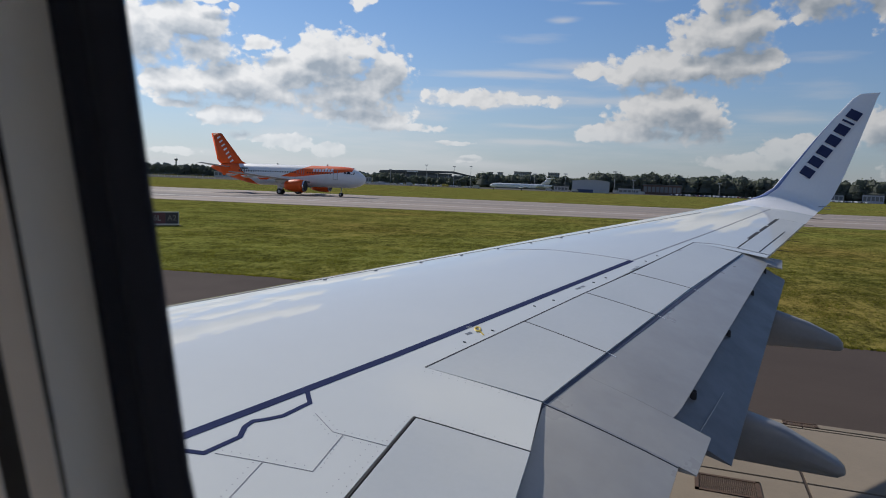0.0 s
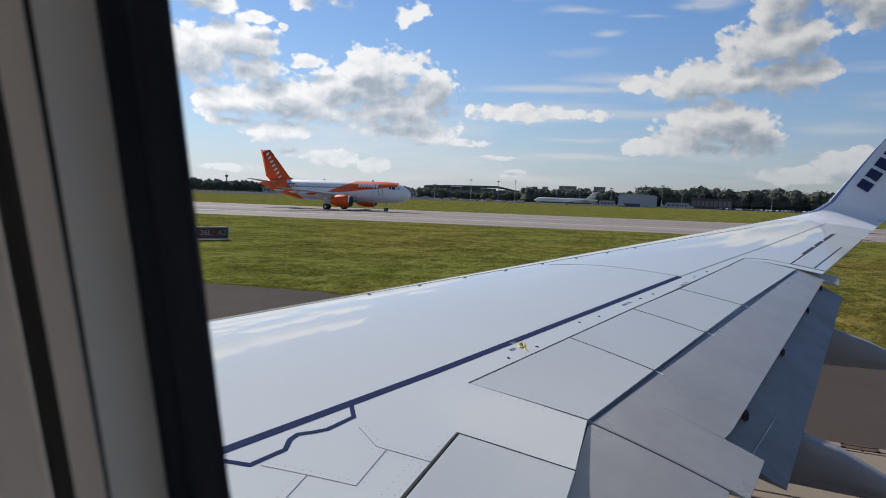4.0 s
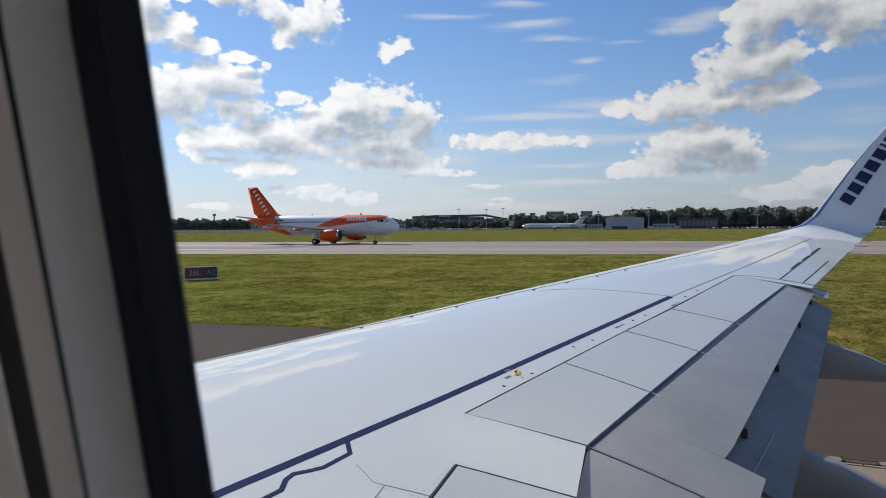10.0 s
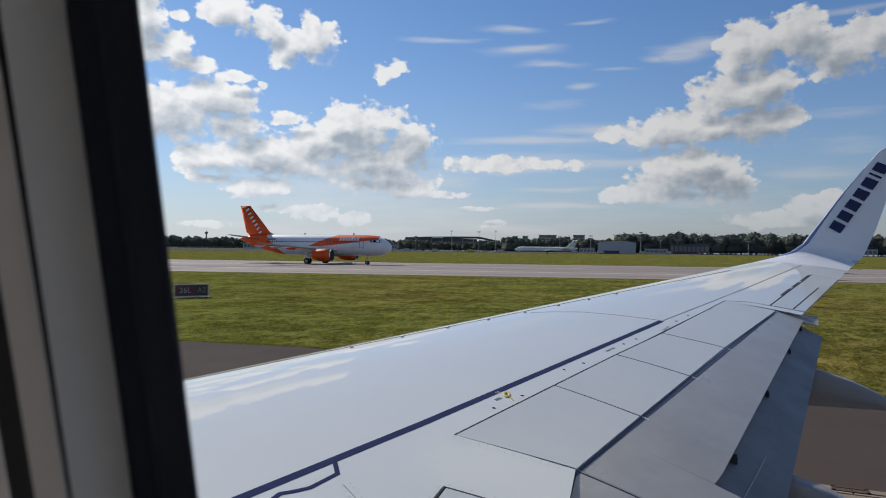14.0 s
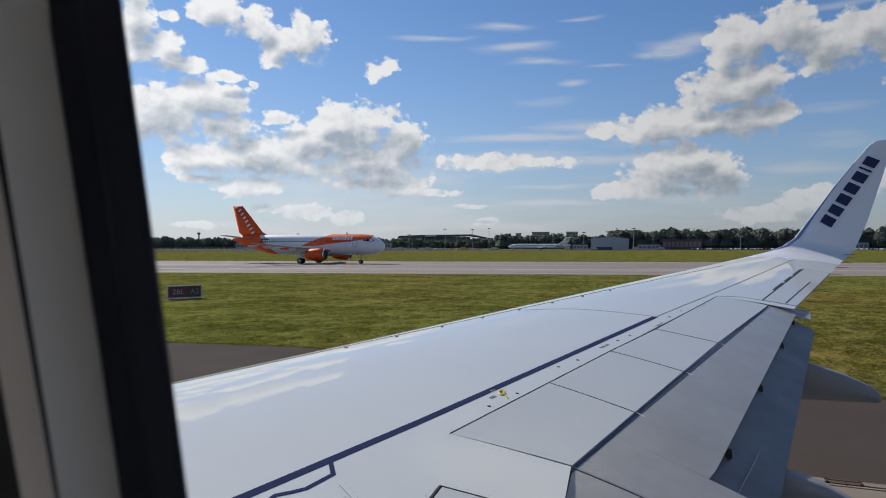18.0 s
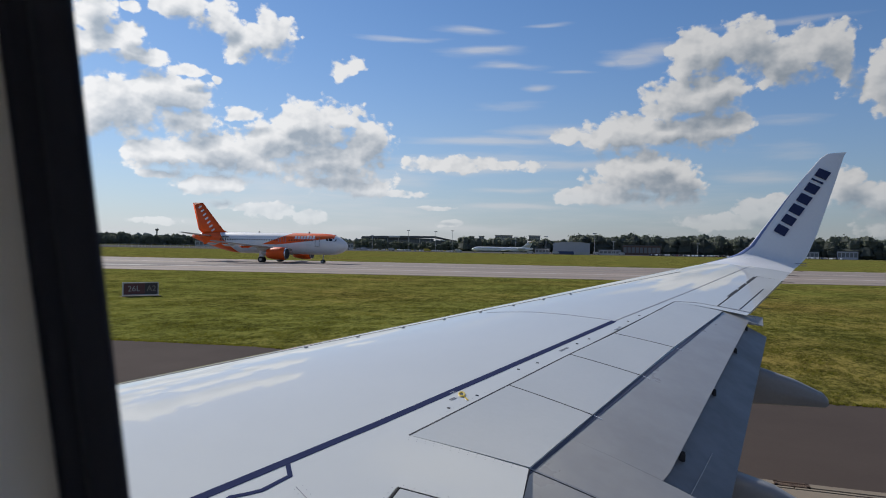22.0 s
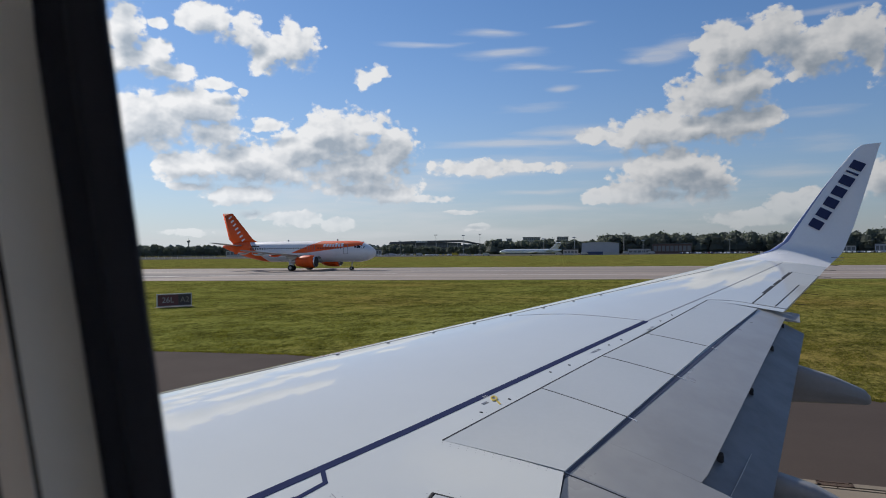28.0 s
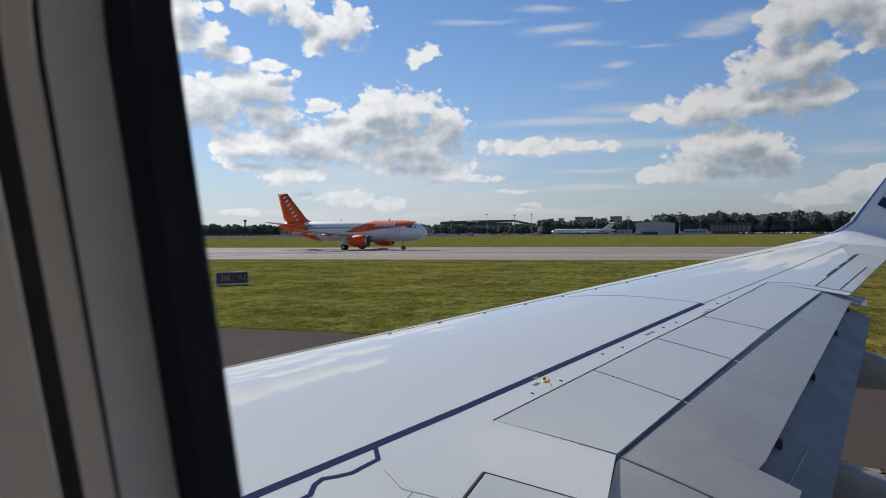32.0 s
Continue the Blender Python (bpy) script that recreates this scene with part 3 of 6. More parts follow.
def skin_patch(verts, faces, y0, y1, ny, x_aft, thick=0.0, nq=26):
    """Adds a strip of skin from the leading edge back to x_aft(y)."""
    base = len(verts)
    for j in range(ny + 1):
        y = y0 + (y1 - y0) * j / ny
        a, b = x_le(y), x_aft(y)
        for i in range(nq + 1):
            w = (i / nq) ** 2
            verts.append(top(a + (b - a) * w, y))
    for j in range(ny):
        for i in range(nq):
            k = base + j * (nq + 1) + i
            faces.append((k, k + 1, k + nq + 2, k + nq + 1))


def quad_panel(corners, n=8, m=8, thick=0.03, lift=0.0, bow=0.0):
    """A slab on the upper skin between four plan points: front in, front out, aft out, aft in."""
    a, b, c, d = [Vector(p) for p in corners]
    bm = bmesh.new()
    grid = {}
    for lay, drop in ((0, 0.0), (1, -thick)):
        for i in range(n + 1):
            for j in range(m + 1):
                u, v = i / n, j / m
                p = (a * (1 - u) + b * u) * (1 - v) + (d * (1 - u) + c * u) * v
                grid[lay, i, j] = bm.verts.new(top(p.x, p.y, lift + drop + bow * math.sin(math.pi * v)))
    for i in range(n):
        for j in range(m):
            bm.faces.new((grid[0, i, j], grid[0, i + 1, j], grid[0, i + 1, j + 1], grid[0, i, j + 1]))
            bm.faces.new((grid[1, i, j + 1], grid[1, i + 1, j + 1], grid[1, i + 1, j], grid[1, i, j]))
    for i in range(n):
        for j in (0, m):
            bm.faces.new((grid[0, i, j], grid[0, i + 1, j], grid[1, i + 1, j], grid[1, i, j]))
    for j in range(m):
        for i in (0, n):
            bm.faces.new((grid[0, i, j], grid[0, i, j + 1], grid[1, i, j + 1], grid[1, i, j]))
    return bm


def ribbon(points, wide, lift=0.003, steps=24, thick=0.004):
    """A painted line or seal laid on the skin through plan points."""
    pts = [Vector(p) for p in points]
    dense = []
    for p, q in zip(pts, pts[1:]):
        k = max(2, int(steps * (q - p).length / max((pts[-1] - pts[0]).length, 0.3)))
        dense += [p.lerp(q, i / k) for i in range(k)]
    dense.append(pts[-1])
    bm = bmesh.new()
    rows = []
    for i, p in enumerate(dense):
        d0 = (p - dense[i - 1]).normalized() if i else (dense[1] - p).normalized()
        d1 = (dense[i + 1] - p).normalized() if i + 1 < len(dense) else d0
        side = Vector((-(d0 + d1).y, (d0 + d1).x)).normalized() * wide / 2
        side /= max(0.5, side.normalized().dot(Vector((-d1.y, d1.x))))
        a, b = p + side, p - side
        rows.append([bm.verts.new(top(a.x, a.y, lift)), bm.verts.new(top(b.x, b.y, lift)), bm.verts.new(top(b.x, b.y, lift - thick)), bm.verts.new(top(a.x, a.y, lift - thick))])
    for r, s in zip(rows, rows[1:]):
        for k in range(4):
            bm.faces.new((r[k], r[(k + 1) % 4], s[(k + 1) % 4], s[k]))
    bm.faces.new(rows[0][::-1])
    bm.faces.new(rows[-1])
    return bm


def line(p, q):
    return lambda y: p[0] + (q[0] - p[0]) * (y - p[1]) / (q[1] - p[1])


HINGE = [(-1.711, 5.965), (-1.303, 7.315), (-0.940, 8.515), (-0.580, 9.630), (0.100, 11.940)]
AFT = [(-0.851, 5.985), (-0.560, 7.110), (-0.235, 8.350), (0.080, 9.550), (0.750, 11.880)]
hinge = line(HINGE[0], HINGE[-1])
aft_edge = line(AFT[0], AFT[-1])
ail_front = line((0.692, 12.15), (1.578, 15.40))

wing = thing("aircraft_wing", Matrix.Identity(4), "light grey airliner wing with extended flaps and an upturned winglet", "aircraft wing")


def main_skin():
    v, f = [], []
    skin_patch(v, f, 1.75, 5.30, 14, lambda y: -1.53)
    skin_patch(v, f, 5.30, 5.965, 5, lambda y: -0.856 - (y - 5.985) * 0.1)
    skin_patch(v, f, 5.965, 11.93, 30, hinge)
    skin_patch(v, f, 11.93, 12.13, 2, lambda y: x_le(y) + 0.985 * chord(y))
    skin_patch(v, f, 12.13, 15.42, 16, ail_front)
    skin_patch(v, f, 15.42, 16.6, 8, lambda y: x_le(y) + chord(y))
    # lower skin and nose
    base = len(v)
    ny, nq = 24, 10
    for j in range(ny + 1):
        y = 1.75 + (16.6 - 1.75) * j / ny
        c = chord(y)
        for i in range(nq + 1):
            q = i / nq
            x = x_le(y) + q * c * 0.86
            v.append(Vector((x, y, 2.294 + 0.1085 * (y - 6) - c * 0.075 * math.sqrt(max(q, 0)) * (1.02 - q) * 1.5)))
    for j in range(ny):
        for i in range(nq):
            k = base + j * (nq + 1) + i
            f.append((k, k + nq + 1, k + nq + 2, k + 1))
    return mesh_object("wing_skin", v, f, WING, wing, "pale grey glossy upper skin", smooth=True)


main_skin()

# polished nose strip and the thin joint behind it
part("leading_edge_strip", ribbon([(x_le(y) + 0.035, y) for y in (4.2, 8, 12, 16.4)], 0.05, 0.004, 60), METAL, wing, "polished metal leading edge strip")
part("slat_joint", ribbon([(-3.62 + (y - 7.71) * 0.527, y) for y in (4.2, 6, 7.5, 9, 10.5, 12, 13.5, 15)], 0.016, 0.003, 60), DARK, wing, "thin dark slat joint")

# spoilers
for k in range(4):
    f0, f1, a0, a1 = (Vector(p) for p in (HINGE[k], HINGE[k + 1], AFT[k], AFT[k + 1]))
    g = 0.008
    d = (f1 - f0).normalized() * g
    n = (a0 - f0).normalized() * g
    if k == 0:
        d0 = d * 0
    else:
        d0 = d
    part("spoiler_panel", quad_panel((f0 + d0 + n, f1 - d + n, a1 - d, a0 + d0), 8, 8, 0.03, 0.001), PANEL, wing, "matt grey spoiler panel")
part("spoiler_hinge_gap", ribbon(HINGE, 0.010, 0.003, 40, 0.03), DARK, wing, "dark hinge gap")
for k in (1, 2, 3):
    part("spoiler_gap", ribbon((HINGE[k], AFT[k]), 0.010, 0.003, 12, 0.03), DARK, wing, "dark joint")
part("inboard_spoiler", quad_panel(((-1.500, 3.2), (-1.505, 5.288), (-0.79, 5.335), (-0.66, 3.2)), 8, 8, 0.03, 0.001), PANEL, wing, "matt grey inboard spoiler panel")
part("spoiler_gap", ribbon(((-1.515, 3.2), (-1.518, 5.295), (-0.79, 5.345)), 0.008, 0.003, 24, 0.03), DARK, wing, "dark joint")
# dark strips laid in the gap before the flaps, drawn as its shade
part("gap_shade_strip", ribbon((AFT[0], AFT[-1]), 0.012, -0.012, 40, 0.05), DARK, wing, "dark strip drawn as the gap's shade")
part("gap_shade_strip", ribbon(((-0.851, 5.985), (-0.66, 3.2)), 0.012, -0.010, 20, 0.05), DARK, wing, "dark strip drawn as the gap's shade")

# walkway line with its notched outline, and fine joints
part("walkway_line", ribbon(((-2.72, 3.75), (-2.545, 4.385), (-2.25, 5.235), (-1.975, 6.03), (-0.625, 10.19)), 0.062, 0.003, 60), NAVY, wing, "navy walkway line")
notch = [(-2.24, 5.22), (-2.142, 5.09), (-2.196, 4.875), (-2.25, 4.80), (-2.309, 4.733), (-2.312, 4.66), (-2.273, 4.564), (-2.338, 4.341), (-2.50, 4.29)]
part("walkway_line", ribbon(notch, 0.03, 0.003, 40), NAVY, wing, "navy notched outline")
part("skin_joint", ribbon(((-2.212, 10.01), (-1.6, 10.17), (-0.644, 10.21)), 0.010, 0.0025, 20), SEALANT, wing)
part("skin_joint", ribbon(((-0.62, 10.20), (0.4, 13.1), (1.533, 16.46)), 0.016, 0.0025, 40), SEALANT, wing)
part("skin_joint", ribbon(((0.100, 11.95), (0.42, 12.12), (1.14, 12.15)), 0.014, 0.0025, 20), SEALANT, wing)
for pts in (((-2.048, 5.0), (-1.862, 4.878), (-1.53, 4.92)), ((-1.797, 4.885), (-1.769, 4.497), (-2.05, 4.43), (-2.287, 4.37)), ((-2.033, 4.433), (-1.995, 4.06), (-1.95, 3.6))):
    part("skin_joint", ribbon(pts, 0.0045, 0.002, 24), SEALANT, wing)

# aileron with its tab and slots
part("aileron", quad_panel(((0.715, 12.16), (1.59, 15.39), (2.01, 15.41), (1.14, 12.18)), 12, 6, 0.03, 0.002), PANEL, wing, "grey aileron")
part("aileron_gap", ribbon(((0.692, 12.14), (1.578, 15.40), (2.0, 15.43)), 0.014, 0.0, 40, 0.03), DARK, wing, "dark joint")
for y0, y1 in ((13.0, 13.7), (13.85, 14.4), (14.55, 15.3)):
    part("balance_slot", ribbon(((ail_front(y0) - 0.01, y0), (ail_front(y1) - 0.01, y1)), 0.05, 0.004, 10), DARK, wing, "dark balance slot")
part("tab_joint", ribbon(((1.0, 12.2), (1.55, 14.2)), 0.014, 0.005, 20), DARK, wing, "dark tab joint")

# flaps: one slope behind the spoilers, a steeper aft flap below it
SLOPE = 0.28


def flap_top(back, y, drop=0.014, slope=SLOPE):
    x = aft_edge(y) + back
    return Vector((x, y, wing_z(aft_edge(y), y) - drop - slope * back - 0.05 * back * back))


def flap_slab(rows, thick, drop=0.014, slope=SLOPE, m=8):
    """Rows of (y at the front, y at the back, back from, back to)."""
    bm = bmesh.new()
    up, lo = [], []
    for yf, yb, b0, b1 in rows:
        ring = []
        for j in range(m + 1):
            w = j / m
            ring.append(flap_top(b0 + (b1 - b0) * w, yf + (yb - yf) * w, drop, slope))
        up.append([bm.verts.new(p) for p in ring])
        lo.append([bm.verts.new(p - Vector((0, 0, max(0.008, thick * math.sin(math.pi * (0.12 + 0.86 * j / m)))))) for j, p in enumerate(ring)])
    for i in range(len(rows) - 1):
        for j in range(m):
            bm.faces.new((up[i][j], up[i + 1][j], up[i + 1][j + 1], up[i][j + 1]))
            bm.faces.new((lo[i][j + 1], lo[i + 1][j + 1], lo[i + 1][j], lo[i][j]))
        bm.faces.new((up[i][0], lo[i][0], lo[i + 1][0], up[i + 1][0]))
        bm.faces.new((up[i][m], up[i + 1][m], lo[i + 1][m], lo[i][m]))
    for i in (0, len(rows) - 1):
        for j in range(m):
            bm.faces.new((up[i][j], up[i][j + 1], lo[i][j + 1], lo[i][j]))
    return bm


def back_at(y):
    return 0.69 + (0.34 - 0.69) * (y - 6.68) / (11.85 - 6.68)


part("outboard_flap", flap_slab([(6.0, 6.0, -0.05, 1.01), (6.3, 6.28, -0.05, 0.985), (6.62, 6.54, -0.05, 0.96)], 0.10, m=12), FLAPM, wing, "satin grey inner end of the outboard flap", smooth=False)
rows = [(6.62, 6.565, -0.05, 0.69)] + [(y, y + 0.10, -0.05, back_at(y)) for y in (6.64 + (11.75 - 6.64) * k / 14 for k in range(15))]
part("outboard_flap", flap_slab(rows, 0.10, m=12), FLAPM, wing, "satin grey outboard flap")
part("flap_tip", flap_slab([(11.76, 11.86, -0.04, 0.53), (12.0, 12.33, -0.04, 0.45)], 0.05), FLAPM, wing, "grey flap tip")


def aft_flap():
    """The steep second flap element under the main flap's rear edge."""
    bm = bmesh.new()
    up, lo = [], []
    m = 8
    for k in range(15):
        w = k / 14
        y0 = 6.50 + (11.72 - 6.50) * w
        reach = 0.40 - 0.16 * w
        ring = []
        for j in range(m + 1):
            v = j / m
            b = -0.22 + (reach + 0.22) * v
            y = y0 + 0.10 * v
            e = back_at(y)
            p = flap_top(e, y)
            ring.append(Vector((p.x + b, y, p.z - 0.06 - 0.60 * b - (0.10 * (0.2 - v) ** 2 / 0.04 if v < 0.2 else 0))))
        up.append([bm.verts.new(p) for p in ring])
        lo.append([bm.verts.new(p - Vector((0, 0, max(0.006, 0.06 * math.sin(math.pi * (0.1 + 0.88 * j / m)))))) for j, p in enumerate(ring)])
    for i in range(14):
        for j in range(m):
            bm.faces.new((up[i][j], up[i + 1][j], up[i + 1][j + 1], up[i][j + 1]))
            bm.faces.new((lo[i][j + 1], lo[i + 1][j + 1], lo[i + 1][j], lo[i][j]))
        bm.faces.new((up[i][0], lo[i][0], lo[i + 1][0], up[i + 1][0]))
        bm.faces.new((up[i][m], up[i + 1][m], lo[i + 1][m], lo[i][m]))
    for i in (0, 14):
        for j in range(m):
            bm.faces.new((up[i][j], up[i][j + 1], lo[i][j + 1], lo[i][j]))
    return bm


part("aft_flap", aft_flap(), AFTGREY, wing, "grey aft flap with its shade put into the colour")
part("inboard_flap", flap_slab([(3.2, 3.2, -0.04, 1.3), (4.6, 4.6, -0.04, 1.1), (5.985, 5.985, -0.04, 0.90)], 0.10, m=12), FLAPM, wing, "grey inboard flap")
part("flap_joint", flap_slab([(5.983, 5.983, 0.0, 0.90), (6.002, 6.002, 0.0, 0.90)], 0.02, 0.011, m=12), SEALANT, wing, "grey flap joint")
part("flap_joint", flap_slab([(5.976, 5.976, 0.0, 0.90), (5.984, 5.984, 0.0, 0.90)], 0.02, 0.011, m=12), DARK, wing, "dark flap joint")
part("flap_band", flap_slab([(6.0, 6.0, -0.02, 0.024), (8.5, 8.5, -0.02, 0.020), (11.7, 11.7, -0.02, 0.018)], 0.01, 0.011), SLATE, wing, "dark blue band along the flap")
part("flap_band", flap_slab([(3.2, 3.2, -0.02, 0.036), (5.97, 5.97, -0.02, 0.030)], 0.01, 0.011), SLATE, wing, "dark blue band along the flap")
for y in (7.13, 8.37, 9.57, 5.34):
    part("band_mark", flap_slab([(y, y - 0.02, -0.01, 0.062), (y + 0.012, y - 0.008, -0.01, 0.062)], 0.008, 0.0095), WHITE, wing, "thin white mark")


part("aft_flap_seam", tube([(0.19, 6.72, 2.045), (0.29, 7.12, 2.10), (0.38, 7.53, 2.14)], [0.003, 0.004, 0.003], 6), FLAPM, wing, "thin pale seam on the aft flap")


def bracket(y, size):
    """A small black roller bracket under the flap's rear edge."""
    p = flap_top(back_at(y), y)
    bm = boxes((p + Vector((-0.01, -size, -0.075)), p + Vector((size * 1.1, -size * 0.65, -0.01))), (p + Vector((-0.01, size * 0.65, -0.075)), p + Vector((size * 1.1, size, -0.01))),
               (p + Vector((size * 0.8, -size, -0.075)), p + Vector((size * 1.1, size, -0.02))), bevel=0.006)
    return part("roller_bracket", bm, DARK, wing, "small black roller bracket")


for y, size in ((7.13, 0.036), (8.75, 0.027), (10.38, 0.024), (11.55, 0.02)):
    bracket(y, size)
# flap track fairings
def fairing(y, wide, line_top, line_low):
    """A slab-sided canoe: stations of (x, z) along its top and its keel."""
    rings = []
    n = len(line_top)
    for k, ((x0, z0), (x1, z1)) in enumerate(zip(line_top, line_low)):
        w = wide * (0.55 if k == n - 1 else 1.0 if k > 1 else 0.8)
        ring = []
        for i in range(32):
            a = 2 * math.pi * i / 32
            c, s = math.cos(a), math.sin(a)
            u, v = math.copysign(abs(c) ** 0.5, c), math.copysign(abs(s) ** 0.6, s)
            z = (z0 + z1) / 2 + v * (z0 - z1) / 2
            x = x0 + (x1 - x0) * (0.5 - v / 2)
            ring.append((x, y + u * w / 2 * (1.0 if v > -0.5 else 0.8), z))
        rings.append(ring)
    return loft(rings)


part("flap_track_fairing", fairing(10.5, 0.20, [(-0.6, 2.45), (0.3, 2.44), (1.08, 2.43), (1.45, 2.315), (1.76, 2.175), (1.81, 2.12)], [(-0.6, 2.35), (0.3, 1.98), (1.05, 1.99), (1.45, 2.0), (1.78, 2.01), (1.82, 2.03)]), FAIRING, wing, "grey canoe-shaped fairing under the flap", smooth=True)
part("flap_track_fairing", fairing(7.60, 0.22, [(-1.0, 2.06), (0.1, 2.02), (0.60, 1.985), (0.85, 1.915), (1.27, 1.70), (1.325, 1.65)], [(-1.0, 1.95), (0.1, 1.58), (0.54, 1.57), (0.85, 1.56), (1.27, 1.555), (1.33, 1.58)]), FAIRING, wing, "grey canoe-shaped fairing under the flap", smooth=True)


# winglet: sections of leading edge x, trailing edge x, y, z at the front, z at the back, turn from flat to upright
def winglet():
    rows = [(0.398, 2.330, 16.58, 0), (0.62, 2.46, 17.0, 8), (1.14, 2.62, 17.28, 32), (1.40, 2.72, 17.36, 50), (1.64, 2.80, 17.42, 64), (1.96, 2.98, 17.55, 73), (2.42, 3.19, 17.70, 75), (2.78, 3.37, 17.83, 75), (3.07, 3.52, 17.95, 75), (3.20, 3.57, 17.97, 75)]
    zs = [(3.44, 3.42), (3.50, 3.49), (3.66, 3.60), (3.78, 3.70), (3.95, 3.86), (4.40, 4.28), (5.05, 4.90), (5.52, 5.45), (5.88, 5.92), (5.97, 6.00)]
    rings = []
    n = 12
    for (a, b, y, turn), (za, zb) in zip(rows, zs):
        c = b - a
        w = radians(turn)
        nrm = Vector((0, -math.sin(w), math.cos(w)))
        ring = []
        for i in range(n + 1):
            q = (i / n) ** 1.6
            h = (0.55 * (0.2969 * math.sqrt(q) - 0.126 * q - 0.3516 * q * q + 0.2843 * q ** 3 - 0.1015 * q ** 4) + 0.06 * q * (1 - q)) * c
            if turn > 40:
                h *= 0.6
            ring.append(Vector((a + c * q, y, za + (zb - za) * q)) + nrm * h)
        for i in range(n - 1, 0, -1):
            q = (i / n) ** 1.6
            h = -0.045 * math.sin(math.pi * q ** 0.6) * c
            ring.append(Vector((a + c * q, y, za + (zb - za) * q)) + nrm * h)
        rings.append(ring)
    return rings


WR = winglet()
part("winglet", loft(WR), WHITE, wing, "white blended winglet", smooth=True).data.set_sharp_from_angle(angle=radians(50))


def winglet_face(x, z, lift):
    """A place on the winglet's inner face above plan x at height z."""
    y = 17.42 + (z - 3.95) * 0.262
    return Vector((x, y - 0.035 - lift, z + 0.0))


lead, trail = (Vector((2.103, 4.266)), Vector((3.058, 5.688))), (Vector((2.306, 4.144)), Vector((3.276, 5.579)))
done = 0.0
for wide in (1.0, 1.0, 1.05, 1.05, 1.05, 0.42, 1.0):
    w0, w1 = (done + 0.14) / 6.57, (done + wide - 0.14) / 6.57
    done += wide
    ps = [lead[0].lerp(lead[1], w0), trail[0].lerp(trail[1], w0), trail[0].lerp(trail[1], w1), lead[0].lerp(lead[1], w1)]
    bm = bmesh.new()
    f = [bm.verts.new(winglet_face(p.x, p.y, 0.012)) for p in ps]
    b = [bm.verts.new(winglet_face(p.x, p.y, -0.03)) for p in ps]
    bm.faces.new(f)
    bm.faces.new(b[::-1])
    for i in range(4):
        bm.faces.new((f[i], f[(i + 1) % 4], b[(i + 1) % 4], b[i]))
    part("letter_bar", bm, NAVY, wing, "navy lettering bar")
# blue outer edge along the winglet's nose
blue = []
for ring, reach in zip(WR[1:8], (2.3, 2.9, 2.9, 2.6, 2.1, 1.6, 1.1)):
    row_up, row_in = [], []
    for k in range(7):
        u = 0.9 + (reach - 0.9) * k / 6
        p = ring[int(u)].lerp(ring[int(u) + 1], u - int(u))
        row_up.append(p + Vector((0, -0.004, 0.005)))
        row_in.append(p + Vector((0, 0.008, -0.008)))
    blue.append(row_up + row_in[::-1])
part("winglet_edge", loft(blue), BLUE, wing, "blue stripe along the winglet's nose", smooth=True)

# row of rivet plates along the nose, yellow hook fitting, hinge marks, discharge wicks
for k in range(8):
    y = 7.71 + 0.583 * k
    x = -3.53 + (y - 7.71) * 0.527
    bm = tube([top(x, y, -0.004), top(x, y, 0.012)], [0.022, 0.018], 10)
    part("nose_fitting", bm, SEALANT, wing, "small grey round fitting")


RIVETS = bmesh.new()


def rivet_line(points, gap=0.045, size=0.004):
    """Flush rivets in a row on the skin."""
    pts = [Vector(p) for p in points]
    bm = RIVETS
    for p, q in zip(pts, pts[1:]):
        k = max(1, int((q - p).length / gap))
        for i in range(k):
            c = p.lerp(q, i / k)
            ring = [bm.verts.new(top(c.x + size * math.cos(a), c.y + size * math.sin(a), 0.0022)) for a in (math.pi / 3 * j for j in range(6))]
            bm.faces.new(ring)


for off in (0.0, 0.035):
    rivet_line([(-1.70 + off * 0.3, 5.93 - off), (-0.90, 5.955 - off)], 0.06)
rivet_line([(-2.02, 5.03), (-1.85, 4.91), (-1.53, 4.955)])
rivet_line([(-2.04, 4.97), (-1.87, 4.845), (-1.53, 4.88)])
rivet_line([(-1.55, 5.27), (-1.56, 4.6), (-1.55, 3.7)], 0.06)
rivet_line([(-1.62, 4.88), (-1.62, 4.2), (-1.60, 3.6)], 0.06)
rivet_line([(-1.50, 5.33), (-1.15, 5.36), (-0.82, 5.38)], 0.06)
rivet_line([(-2.27, 4.41), (-2.03, 4.47), (-1.78, 4.53)])
rivet_line([(-2.07, 4.40), (-2.03, 4.0), (-1.99, 3.6)])
rivet_line([(-1.79, 4.86), (-1.74, 4.50)])
for y0, y1 in ((6.4, 7.2), (7.5, 8.4), (8.7, 9.5)):
    rivet_line([(hinge(y0) - 0.05, y0), (hinge(y1) - 0.05, y1)], 0.09, 0.004)
tagged(part("rivets", RIVETS, SEALANT, wing, "rows of tiny grey rivets"), kind="stuff")


def at_skin(bm, x, y, turn=0.0):
    """Moves a small part onto the skin, turned to its slope."""
    n = Vector((-(wing_z(x + 0.01, y) - wing_z(x - 0.01, y)) / 0.02, -(wing_z(x, y + 0.01) - wing_z(x, y - 0.01)) / 0.02, 1)).normalized()
    m = Matrix.Translation(top(x, y)) @ Vector((0, 0, 1)).rotation_difference(n).to_matrix().to_4x4() @ pose(0, 0, 0, 0, 0, turn)
    bmesh.ops.transform(bm, matrix=m, verts=bm.verts[:])
    return bm


